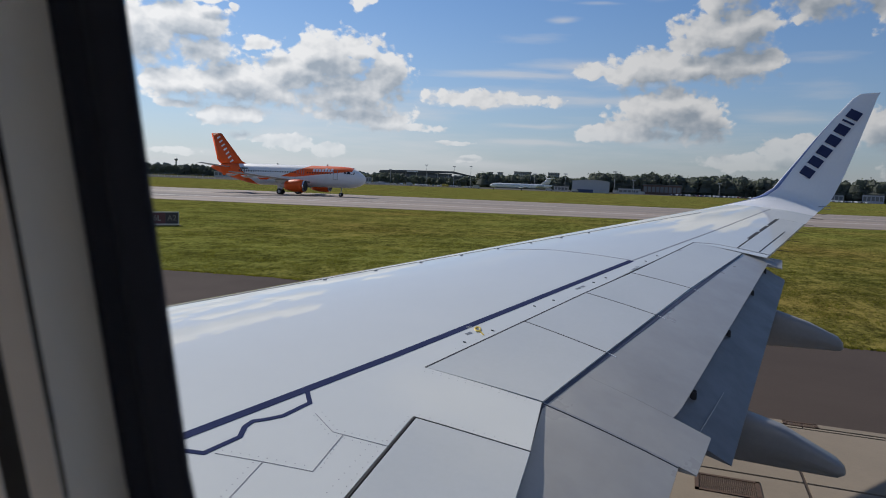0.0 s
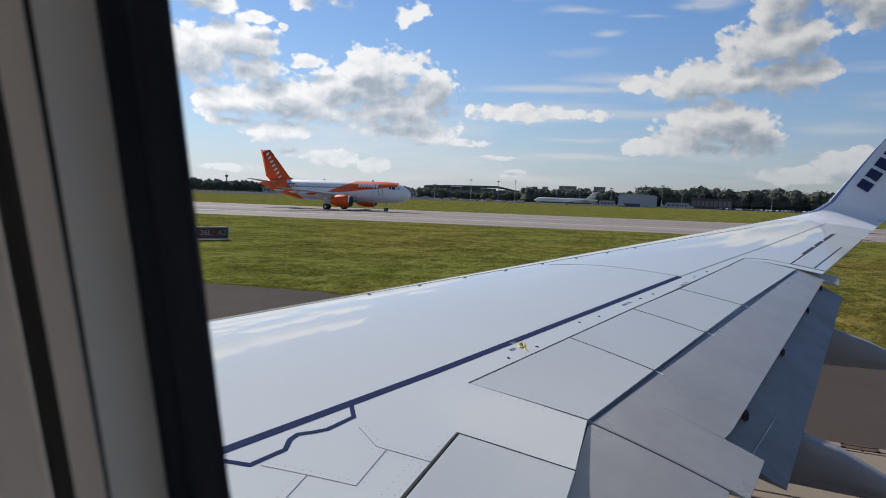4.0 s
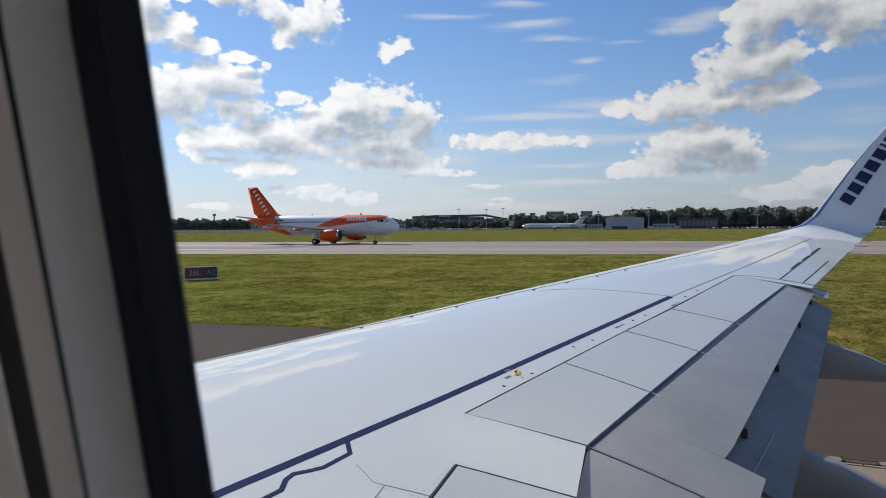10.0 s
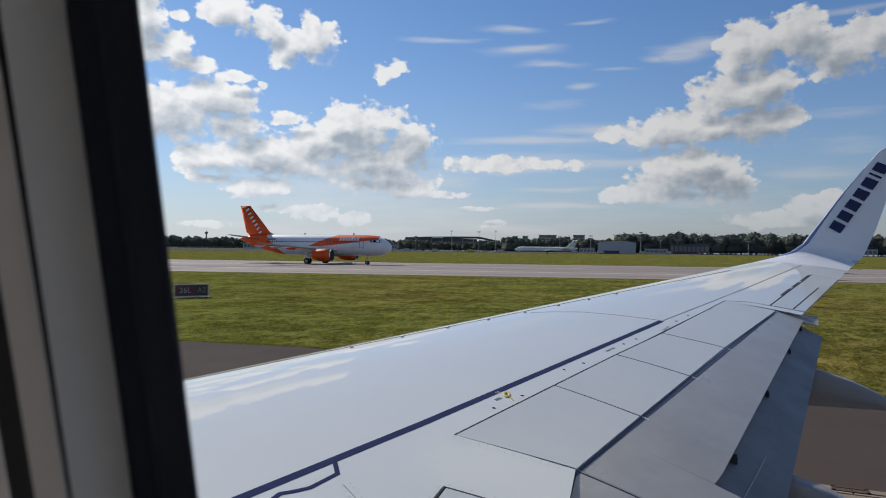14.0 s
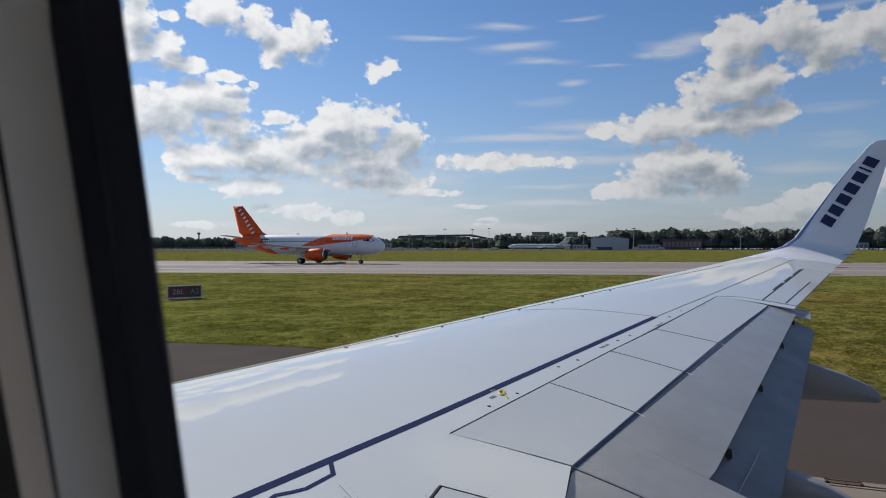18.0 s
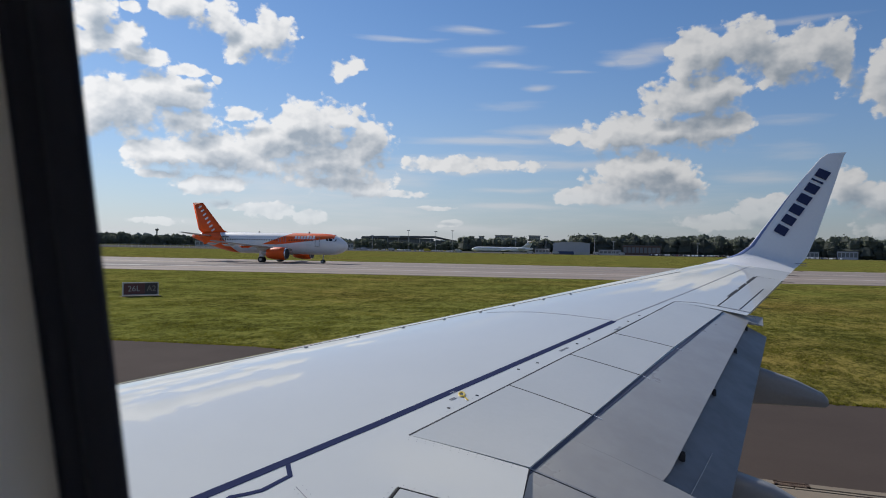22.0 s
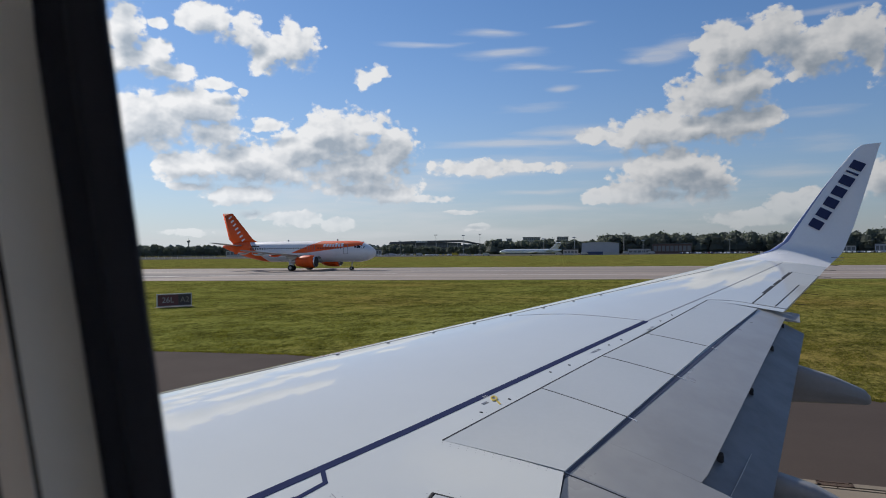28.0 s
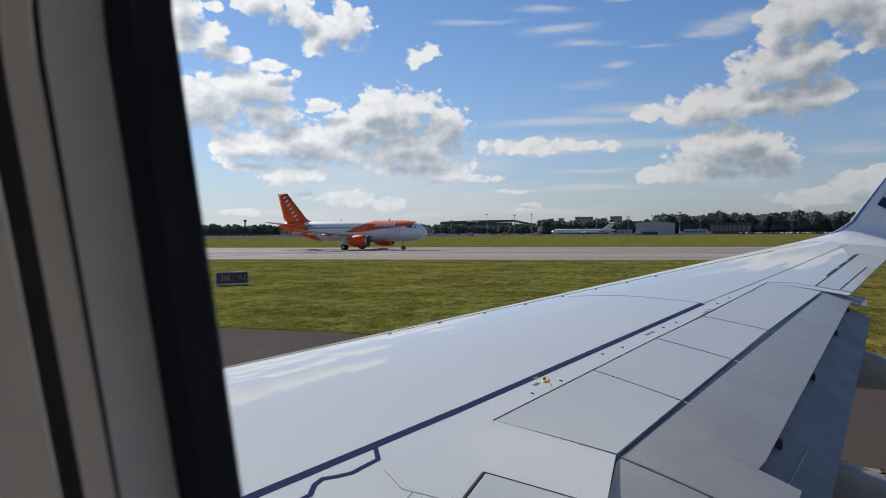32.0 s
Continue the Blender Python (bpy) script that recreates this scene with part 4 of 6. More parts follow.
def ring_bm(r, tube_r, n=20, k=8):
    rings = []
    for i in range(n + 1):
        a = 2 * math.pi * i / n
        rings.append([((r + tube_r * math.cos(b)) * math.cos(a), (r + tube_r * math.cos(b)) * math.sin(a), tube_r * 0.6 + tube_r * 0.6 * math.sin(b)) for b in (2 * math.pi * j / k for j in range(k))])
    bm = loft(rings, True, False)
    bmesh.ops.remove_doubles(bm, verts=bm.verts[:], dist=0.0002)
    return bm


long_ring = ring_bm(0.019, 0.007)
bmesh.ops.scale(long_ring, vec=(1.2, 2.4, 1.0), verts=long_ring.verts[:])
part("yellow_marking", at_skin(long_ring, -1.600, 6.88, 16), YELLOW, wing, "yellow teardrop ring")
part("lashing_ring", at_skin(ring_bm(0.009, 0.003), -1.600, 6.88), GALV, wing, "steel lashing ring")
part("yellow_marking", at_skin(boxes(((-0.006, -0.12, -0.002), (0.007, -0.05, 0.005))), -1.597, 6.88, 40), YELLOW, wing, "yellow tail of the marking")
for x, y, long in ((-1.66, 6.80, 0.12), (-1.70, 6.93, 0.10), (-1.052, 8.65, 0.16), (-1.02, 8.75, 0.10), (-0.585, 9.87, 0.16), (-0.56, 10.0, 0.1), (-0.10, 11.3, 0.16)):
    for j in (0, 1):
        part("stencil_bar", at_skin(boxes(((-long * 0.3, j * 0.018 - 0.004, -0.002), (long * 0.3, j * 0.018 + 0.004, 0.003))), x + 0.03, y - 0.05, 72), SEALANT, wing, "small grey stencilled line")
for x, y in ((-1.589, 6.56), (-1.462, 6.93), (-1.289, 7.757), (-1.164, 8.048), (-0.896, 8.926), (-0.797, 9.198), (-0.44, 10.3), (-0.32, 10.7)):
    part("hinge_stud", at_skin(boxes(((-0.014, -0.006, -0.002), (0.012, 0.006, 0.006)), bevel=0.0015), x - 0.02, y, 10), DARK, wing, "small black hinge stud")
for k, y in enumerate((12.6, 13.5, 14.4, 15.3, 16.2, 16.9)):
    x = x_le(y) + chord(y)
    p = top(x - 0.02, y, 0.0)
    part("static_wick", tube([p, p + Vector((0.10, 0, -0.005)), p + Vector((0.22, 0, -0.015))], [0.006, 0.004, 0.003], 6), DARK, wing, "thin static wick")
for dz in (0.0, 0.05):
    part("static_wick", boxes(((2.50, 17.2, 3.56 + dz), (2.72, 17.22, 3.572 + dz))), SEALANT, wing, "thin static wick at the winglet root")

# ---- cabin window beside the camera ----
WX, WY, WZ = -0.061, 1.65, 3.82


def ring_points(reach, d, n=10):
    """A rounded oblong, reach metres from the window's middle to its forward edge, in the plane d metres outboard of the eye. The outer rings lean more."""
    lean = radians(float(np.interp(reach, (0.133, 0.1654, 0.1735, 0.196), (9.6, 11.4, 13.2, 15.0))))
    ca, sa_ = math.cos(lean), math.sin(lean)
    w = reach * ca
    h, r = w + 0.055, w - 0.045
    pts = []
    for cx, cz, a0 in ((w - r, h - r, 0), (-w + r, h - r, 90), (-w + r, -h + r, 180), (w - r, -h + r, 270)):
        for k in range(n + 1):
            a = radians(a0 + 90 * k / n)
            pts.append((cx + r * math.cos(a), cz + r * math.sin(a)))
    return [Vector((WX + x * ca - z * sa_, 1.45 + d, WZ + x * sa_ + z * ca)) for x, z in pts]


def bezel(name, prof, mat, parent, label):
    return part(name, loft([ring_points(o, d) for o, d in prof], True, False), mat, parent, label, smooth=True)


win = thing("cabin_window", Matrix.Identity(4), "airliner cabin window with black seal and beige plastic surround", "window", kind="structure")
bezel("window_seal", [(0.172, 0.232), (0.155, 0.222), (0.141, 0.210), (0.1335, 0.2035), (0.1335, 0.2015), (0.1350, 0.2002), (0.145, 0.1990), (0.1500, 0.1992), (0.1520, 0.2030), (0.157, 0.2045), (0.1595, 0.2010), (0.1640, 0.1990), (0.1665, 0.205)], RUBBER, win, "black rubber window seal")
bezel("window_reveal", [(0.1645, 0.2045), (0.1652, 0.2000), (0.1660, 0.1970), (0.168, 0.1900), (0.1706, 0.1795), (0.1714, 0.1782)], CREAM, win, "cream plastic inner reveal")
bezel("window_groove", [(0.1710, 0.1792), (0.1735, 0.1860), (0.1757, 0.1787)], GROOVE, win, "dark joint in the surround")
bezel("window_surround", [(0.1754, 0.1778), (0.1768, 0.1766), (0.184, 0.1742), (0.1868, 0.1735)], TAN, win, "beige plastic surround")
bezel("window_groove", [(0.1864, 0.1743), (0.194, 0.1815), (0.2014, 0.1737)], GROOVE, win, "dark joint in the surround")
bezel("sidewall_panel", [(0.2010, 0.1729), (0.204, 0.1718), (0.23, 0.170), (0.30, 0.165), (0.44, 0.155)], TAN, win, "beige cabin sidewall panel")

# outer skin round the window, the fuselage barrel below it, and the unseen cabin box added behind the camera
bm = loft([ring_points(0.218, 0.262), ring_points(0.255, 0.265), ring_points(0.44, 0.255), ring_points(0.44, 0.235), ring_points(0.218, 0.25)], True, False)
tagged(part("fuselage_skin", bm, WHITE, None, smooth=True), "white painted fuselage skin round the window", "fuselage", kind="structure")
barrel = []
for k in range(25):
    a = radians(-8 - 164 * k / 24)
    barrel.append((1.83 * math.cos(a), 3.25 + 1.83 * math.sin(a)))
bm = loft([[(x, y, z) for y, z in barrel] + [(x, y * 0.97, 3.25 + (z - 3.25) * 0.97) for y, z in barrel[::-1]] for x in (-9.0, 6.0)])
tagged(part("fuselage_belly", bm, WHITE, None, smooth=False), "white fuselage belly at the wing root", "fuselage", kind="structure")
FX0, FX1 = -4.0, 4.0
for name, lo, hi, label in (("cabin_floor", (FX0, -1.6, 2.70), (FX1, 1.60, 2.75), "pale cabin floor"), ("ceiling", (FX0, -1.6, 4.85), (FX1, 1.60, 4.90), "pale cabin ceiling"),
                            ("wall_aft", (FX1, -1.7, 2.70), (FX1 + 0.05, 1.66, 4.90), "plain cabin partition"), ("wall_forward", (FX0 - 0.05, -1.7, 2.70), (FX0, 1.66, 4.90), "plain cabin partition")):
    tagged(part(name, boxes((lo, hi)), FABRIC, None), label, "cabin wall", kind="structure")


def side_wall(name, y0, y1, centres, z0, z1):
    """An unseen cabin side wall with a row of window openings, oversized to let in more light."""
    bm = bmesh.new()
    x = FX0
    for cx, wide in centres:
        box(bm, (x, y0, z0), (cx - wide / 2, y1, z1))
        x = cx + wide / 2
    box(bm, (x, y0, z0), (FX1, y1, z1))
    box(bm, (FX0, y0, z1), (FX1, y1, 4.85))
    box(bm, (FX0, y0, 2.75), (FX1, y1, z0))
    return tagged(part(name, bm, FABRIC, None), "unseen pale cabin side wall, window openings enlarged for light", "cabin wall", kind="structure")


# openings wider and taller than real ones, to brighten the window surround
PITCH = 0.52
row = [(WX + PITCH * k, 0.47) for k in range(-7, 8) if abs(k) > 1]
side_wall("wall_starboard", 1.60, 1.66, sorted(row + [(WX, 0.74)]), 3.42, 4.25)
side_wall("wall_port", -1.66, -1.60, [(WX + PITCH * k, 0.48) for k in range(-7, 8)], 3.42, 4.30)

# ---- runway and taxiway details ----
def strip(name, pts, wide, z, mat, label, category, kind="structure", thick=0.006):
    """A flat painted band through plan points."""
    pts = [Vector(p) for p in pts]
    bm = bmesh.new()
    rows = []
    for i, p in enumerate(pts):
        d = (pts[min(i + 1, len(pts) - 1)] - pts[max(i - 1, 0)]).normalized()
        s = Vector((-d.y, d.x)) * wide / 2
        rows.append([bm.verts.new((*(p + s), z)), bm.verts.new((*(p - s), z)), bm.verts.new((*(p - s), z - thick)), bm.verts.new((*(p + s), z - thick))])
    for r, s in zip(rows, rows[1:]):
        for k in range(4):
            bm.faces.new((r[k], r[(k + 1) % 4], s[(k + 1) % 4], s[k]))
    bm.faces.new(rows[0][::-1])
    bm.faces.new(rows[-1])
    return tagged(part(name, bm, mat, None), label, category, kind=kind)


strip("runway_marking", [along(-70, 109), along(1000, 109)], 1.3, 0.042, PAINTW, "worn white runway edge line", "road marking")
strip("runway_marking", [along(-600, 158.0), along(1000, 158.0)], 1.6, 0.042, PAINTW, "worn white far runway edge line", "road marking")
for s in range(-560, 900, 60):
    strip("runway_marking", [along(s, 133), along(s + 30, 133)], 0.9, 0.042, PAINTW, "worn white centre line dash", "road marking")
strip("runway_marking", [along(-66, 104), along(-44, 112), along(-20, 118)], 0.9, 0.044, PAINTW, "worn pale turn-off line", "road marking")
for n, wide in ((124.0, 7.0), (137.0, 7.5), (98.5, 3.0), (147.0, 3.5)):
    strip("rubber_streak", [along(-500, n), along(-100, n), along(300, n), along(900, n + 0.5)], wide, 0.037, TYREMARK, "dark tyre rubber streak on the runway", "tyre mark")
strip("pavement_joint", [along(-900, 115.5), along(1100, 115.5)], 0.35, 0.039, TYREMARK, "dark joint between runway lanes", "joint")

# runway entry slab, its darker grey holding the tone of a cloud's shadow
slab("runway_entry", [along(s, n) for s, n in ((-420, 91.4), (-66, 91.4), (-58, 97), (-50, 106), (-36, 118), (-90, 121), (-420, 121))], 0.036, TAXIGREY, "asphalt at the runway entry, greyed for a cloud's shadow", "taxiway")
# pale concrete bay with slot drain, slabs as pieces
bay = tagged(part("concrete_bay", sheet([(-12, -30), (30, -30), (30, 13.95), (-12, 13.95)], 0.0, 0.034), ASPHALT, None), "pale concrete stand with dark joints", "pavement", kind="structure")
slabs = {}
for ix in range(-3, 7):
    for iy in range(0, 4):
        x0, y0 = ix * 2.9 - 1.2, 13.60 - 2.35 * (iy + 1)
        key = (2.9, 2.35)
        if key not in slabs:
            me_bm = boxes(((0.02, 0.02, 0.03), (2.9 - 0.02, 2.35 - 0.02, 0.05)), bevel=0.006)
            me = bpy.data.meshes.new("slab")
            me_bm.to_mesh(me)
            me_bm.free()
            me.materials.append(CONCRETE)
            slabs[key] = me
        o = new("slab", slabs[key])
        o.location = (x0, y0, 0)
        o.parent = bay
for x0 in range(-10, 26, 3):
    ob = part("kerb_strip", boxes(((x0 + 0.01, 13.74, 0.03), (x0 + 2.99, 13.93, 0.052)), bevel=0.005), CONCRETE, bay)
    ob = part("kerb_strip", boxes(((x0 + 0.01, 13.615, 0.03), (x0 + 2.99, 13.69, 0.052)), bevel=0.004), CONCRETE, bay)


def drain_cover(x, y, wide, deep):
    t = thing("drain_cover", pose(x, y, 0.052), "rusty iron drain cover set in the concrete", "drain cover", group="drain covers")
    part("rim", boxes(((-wide / 2, -deep / 2, -0.01), (wide / 2, -deep / 2 + 0.05, 0.012)), ((-wide / 2, deep / 2 - 0.05, -0.01), (wide / 2, deep / 2, 0.012)),
                      ((-wide / 2, -deep / 2, -0.01), (-wide / 2 + 0.05, deep / 2, 0.012)), ((wide / 2 - 0.05, -deep / 2, -0.01), (wide / 2, deep / 2, 0.012))), RUST, t, "rusty iron rim")
    part("plate", boxes(((-wide / 2, -deep / 2, -0.012), (wide / 2, deep / 2, -0.004))), DARK, t, "dark recess")
    k = int(wide / 0.024)
    for i in range(1, k):
        x_ = -wide / 2 + i * wide / k
        part("bar", boxes(((x_ - 0.0065, -deep / 2 + 0.03, -0.006), (x_ + 0.0065, deep / 2 - 0.03, 0.008)), bevel=0.003), RUST, t)
    return t


drain_cover(0.72, 10.72, 0.80, 0.55)
drain_cover(1.98, 13.80, 0.52, 0.22)


# ---- grass: uneven tufts over the near verge ----
def edge_y(x):
    for (x0, y0), (x1, y1) in zip(EDGE, EDGE[1:]):
        if x0 <= x <= x1:
            return y0 + (y1 - y0) * (x - x0) / (x1 - x0)
    return 20.0


def tufts(name, count, seed, place, size, mat, label):
    rng = np.random.default_rng(seed)
    verts, faces = [], []
    made = 0
    while made < count:
        p = place(rng)
        if p is None:
            continue
        made += 1
        x, y = p
        h = size * (0.5 + rng.random() * 0.9)
        for b in range(3):
            a = rng.random() * math.pi
            w = h * (0.35 + 0.35 * rng.random())
            lx, ly = (rng.random() - 0.5) * h, (rng.random() - 0.5) * h
            ox, oy = (rng.random() - 0.5) * h * 1.5, (rng.random() - 0.5) * h * 1.5
            k = len(verts)
            verts += [(x + ox - w * math.cos(a), y + oy - w * math.sin(a), 0.0), (x + ox + w * math.cos(a), y + oy + w * math.sin(a), 0.0), (x + ox + lx, y + oy + ly, h)]
            faces.append((k, k + 1, k + 2))
    return tagged(mesh_object(name, verts, faces, mat), label, "grass", kind="stuff")


def edge_place(rng):
    x = -45 + 65 * rng.random()
    return (x, edge_y(x) + 0.25 * rng.random() - 0.06)


tufts("grass_edge", 5000, 4, edge_place, 0.07, GRASS2, "ragged grass edge along the taxiway")


def mown_blades(count, seed):
    """Short uneven blades over the verge between the taxiway and the runway, thinning with distance."""
    rng = np.random.default_rng(seed)
    az = np.radians(rng.uniform(-54, 20, count))
    d = 19.0 * (92.0 / 19.0) ** rng.random(count)
    x, y = d * np.sin(az), 1.45 + d * np.cos(az)
    n = -x * RY + y * RX
    near = np.interp(x, [p[0] for p in EDGE], [p[1] for p in EDGE])
    lump = np.sin(x * 1.9 + 2.0 * np.sin(y * 0.7)) * np.sin(y * 1.3 + 1.7 * np.sin(x * 0.9)) + 0.7 * rng.normal(size=count)
    keep = (y > near + 0.1) & (n < 90.5) & (lump > 0.0)
    x, y, lump, d = x[keep], y[keep], lump[keep], d[keep]
    m = len(x)
    h = (0.022 + 0.022 * np.clip(lump, 0, 2)) * (0.7 + 0.6 * rng.random(m))
    w = h * (0.25 + 0.3 * rng.random(m))
    a = rng.random(m) * np.pi
    tip = rng.normal(size=(m, 2)) * h[:, None] * 1.3
    v = np.empty((m, 3, 3))
    v[:, 0] = np.stack([x - w * np.cos(a), y - w * np.sin(a), np.zeros(m)], 1)
    v[:, 1] = np.stack([x + w * np.cos(a), y + w * np.sin(a), np.zeros(m)], 1)
    v[:, 2] = np.stack([x + tip[:, 0], y + tip[:, 1], h], 1)
    faces = np.arange(3 * m).reshape(m, 3).tolist()
    return tagged(mesh_object("grass", v.reshape(-1, 3).tolist(), faces, GRASS2), "short mown grass with uneven tufts on the verge", "grass", kind="stuff")


mown_blades(420000, 21)
strip("far_verge", [along(-900, 160.6), along(1100, 160.6)], 1.5, 0.05, material("dry_verge", (0.10, 0.095, 0.035), 0.9, 0.0, (0.06, 0.065, 0.02), 0.2, 2, spec=0.1), "darker strip of long grass beside the runway", "verge")


# ---- holding sign ----
def holding_sign():
    a, b = Vector((-35.55, 38.92)), Vector((-34.15, 41.07))
    d = (b - a).normalized()
    yaw = math.degrees(math.atan2(d.y, d.x))
    t = thing("holding_sign", pose((a.x + b.x) / 2, (a.y + b.y) / 2, 0, 0, 0, yaw), "red and black runway holding sign in a white frame", "airfield sign")
    L, lo, hi = 1.12, 0.13, 0.90
    part("panel", boxes(((-L, -0.06, lo), (0.26, 0.06, hi)), bevel=0.008), SIGNRED, t, "dark red panel")
    part("panel", boxes(((0.265, -0.06, lo), (L, 0.06, hi)), bevel=0.008), SIGNBLACK, t, "black panel")
    for lo_, hi_ in (((-L - 0.07, -0.08, lo - 0.07), (L + 0.07, 0.08, lo)), ((-L - 0.07, -0.08, hi), (L + 0.07, 0.08, hi + 0.07)), ((-L - 0.07, -0.08, lo), (-L, 0.08, hi)), ((L, -0.08, lo), (L + 0.07, 0.08, hi))):
        part("frame_rail", boxes((lo_, hi_), bevel=0.01), PALEWALL, t, "off-white frame rail")
    for x in (-0.9, -0.3, 0.3, 0.9):
        part("foot", tube([(x, 0, 0), (x, 0, lo - 0.05)], [0.035, 0.03], 8), GALV, t, "short steel foot")
    for word, x, mat in (("26L", -0.45, SIGNLET), ("A2", 0.70, SIGNYEL)):
        cu = bpy.data.curves.new("lettering", "FONT")
        cu.body, cu.size, cu.align_x, cu.align_y, cu.extrude = word, 0.55, "CENTER", "CENTER", 0.006
        cu.materials.append(mat)
        o = new("lettering", cu)
        o.parent = t
        o.matrix_basis = pose(x, -0.068, (lo + hi) / 2, 90, 0, 0)
        o["label"] = "pale sign lettering"
    part("base_slab", boxes(((-1.3, -0.25, 0.0), (1.3, 0.25, 0.03)), bevel=0.01), CONCRETE, t, "low concrete base")
    return t


holding_sign()

# ---- other aircraft ----
def body_rings(stations, n=36):
    """Stations of (x back from the nose, centre height, half width, half height)."""
    return [[(-x, w * math.cos(a), z + h * math.sin(a)) for a in (2 * math.pi * k / n for k in range(n))] for x, z, w, h in stations]


def foil(c, t=0.11, n=10):
    pts = [((i / n) ** 1.5, 1) for i in range(n + 1)] + [((i / n) ** 1.5, -1) for i in range(n - 1, 0, -1)]
    return [(c * q, s * c * t * (1.48 * math.sqrt(q) - 0.63 * q - 1.758 * q * q + 1.42 * q ** 3 - 0.5 * q ** 4)) for q, s in pts]


def surface(rows, upright=False):
    """Wing-like loft: rows of (x of the nose of the section, spanwise y, z, chord, thickness)."""
    rings = []
    for x, y, z, c, t in rows:
        rings.append([(x - a, y + (b if upright else 0), z + (0 if upright else b)) for a, b in foil(c, t)])
    return loft(rings)


def livery():
    """White body with an orange sweep over the front and an orange tail, by place on the hull."""
    m = bpy.data.materials.new("orange_white_livery")
    m.use_nodes = True
    t = m.node_tree
    b = t.nodes["Principled BSDF"]
    co = node(t, "ShaderNodeTexCoord").outputs["Object"]
    x, y, z = node(t, "ShaderNodeSeparateXYZ", co).outputs
    back = mth(t, "MULTIPLY", x, -1.0)
    deep = mth(t, "SUBTRACT", 5.80, z)
    low = mth(t, "ADD", 0.62, mth(t, "MULTIPLY", mth(t, "MINIMUM", back, 14.0), 0.12))
    one = mth(t, "LESS_THAN", deep, low)
    two = mth(t, "LESS_THAN", back, mth(t, "ADD", 11.7, mth(t, "MULTIPLY", mth(t, "SUBTRACT", deep, 0.2), 2.6)))
    nose = mth(t, "GREATER_THAN", back, 2.35)
    front = mth(t, "MULTIPLY", mth(t, "MULTIPLY", one, two), nose)
    rear = mth(t, "GREATER_THAN", back, mth(t, "SUBTRACT", 27.4, mth(t, "MULTIPLY", deep, 1.15)))
    k = mth(t, "MAXIMUM", front, rear)
    dirt = node(t, "ShaderNodeTexNoise", co, None, 0.6, 5.0, 0.6).outputs[0]
    mix = node(t, "ShaderNodeMix", k, colour=True)
    mix.inputs[6].default_value, mix.inputs[7].default_value = (0.74, 0.75, 0.77, 1), (0.80, 0.105, 0.010, 1)
    grime = node(t, "ShaderNodeMix", mth(t, "MULTIPLY", ramp(t, dirt, 0.45, 0.8), 0.18), mix.outputs[2], colour=True)
    t.links.new(mix.outputs[2], grime.inputs[6])
    grime.inputs[7].default_value = (0.35, 0.33, 0.31, 1)
    t.links.new(grime.outputs[2], b.inputs["Base Color"])
    b.inputs["Roughness"].default_value = 0.45
    b.inputs["Specular IOR Level"].default_value = 0.25
    b.inputs["Coat Weight"].default_value = 0.12
    return m


LIVERY = livery()


def wheel(parent, x, y, r, wide, label="black tyre on a grey rim"):
    w = part("wheel", tube([(x, y - wide / 2, r), (x, y - wide / 2 + 0.05, r), (x, y + wide / 2 - 0.05, r), (x, y + wide / 2, r)], [r * 0.86, r, r, r * 0.86], 20), TYRE, parent, label, smooth=False)
    part("rim", tube([(x, y - wide / 2 - 0.012, r), (x, y + wide / 2 + 0.012, r)], [r * 0.5, r * 0.5], 14), GALV, w, "grey wheel rim")
    return w


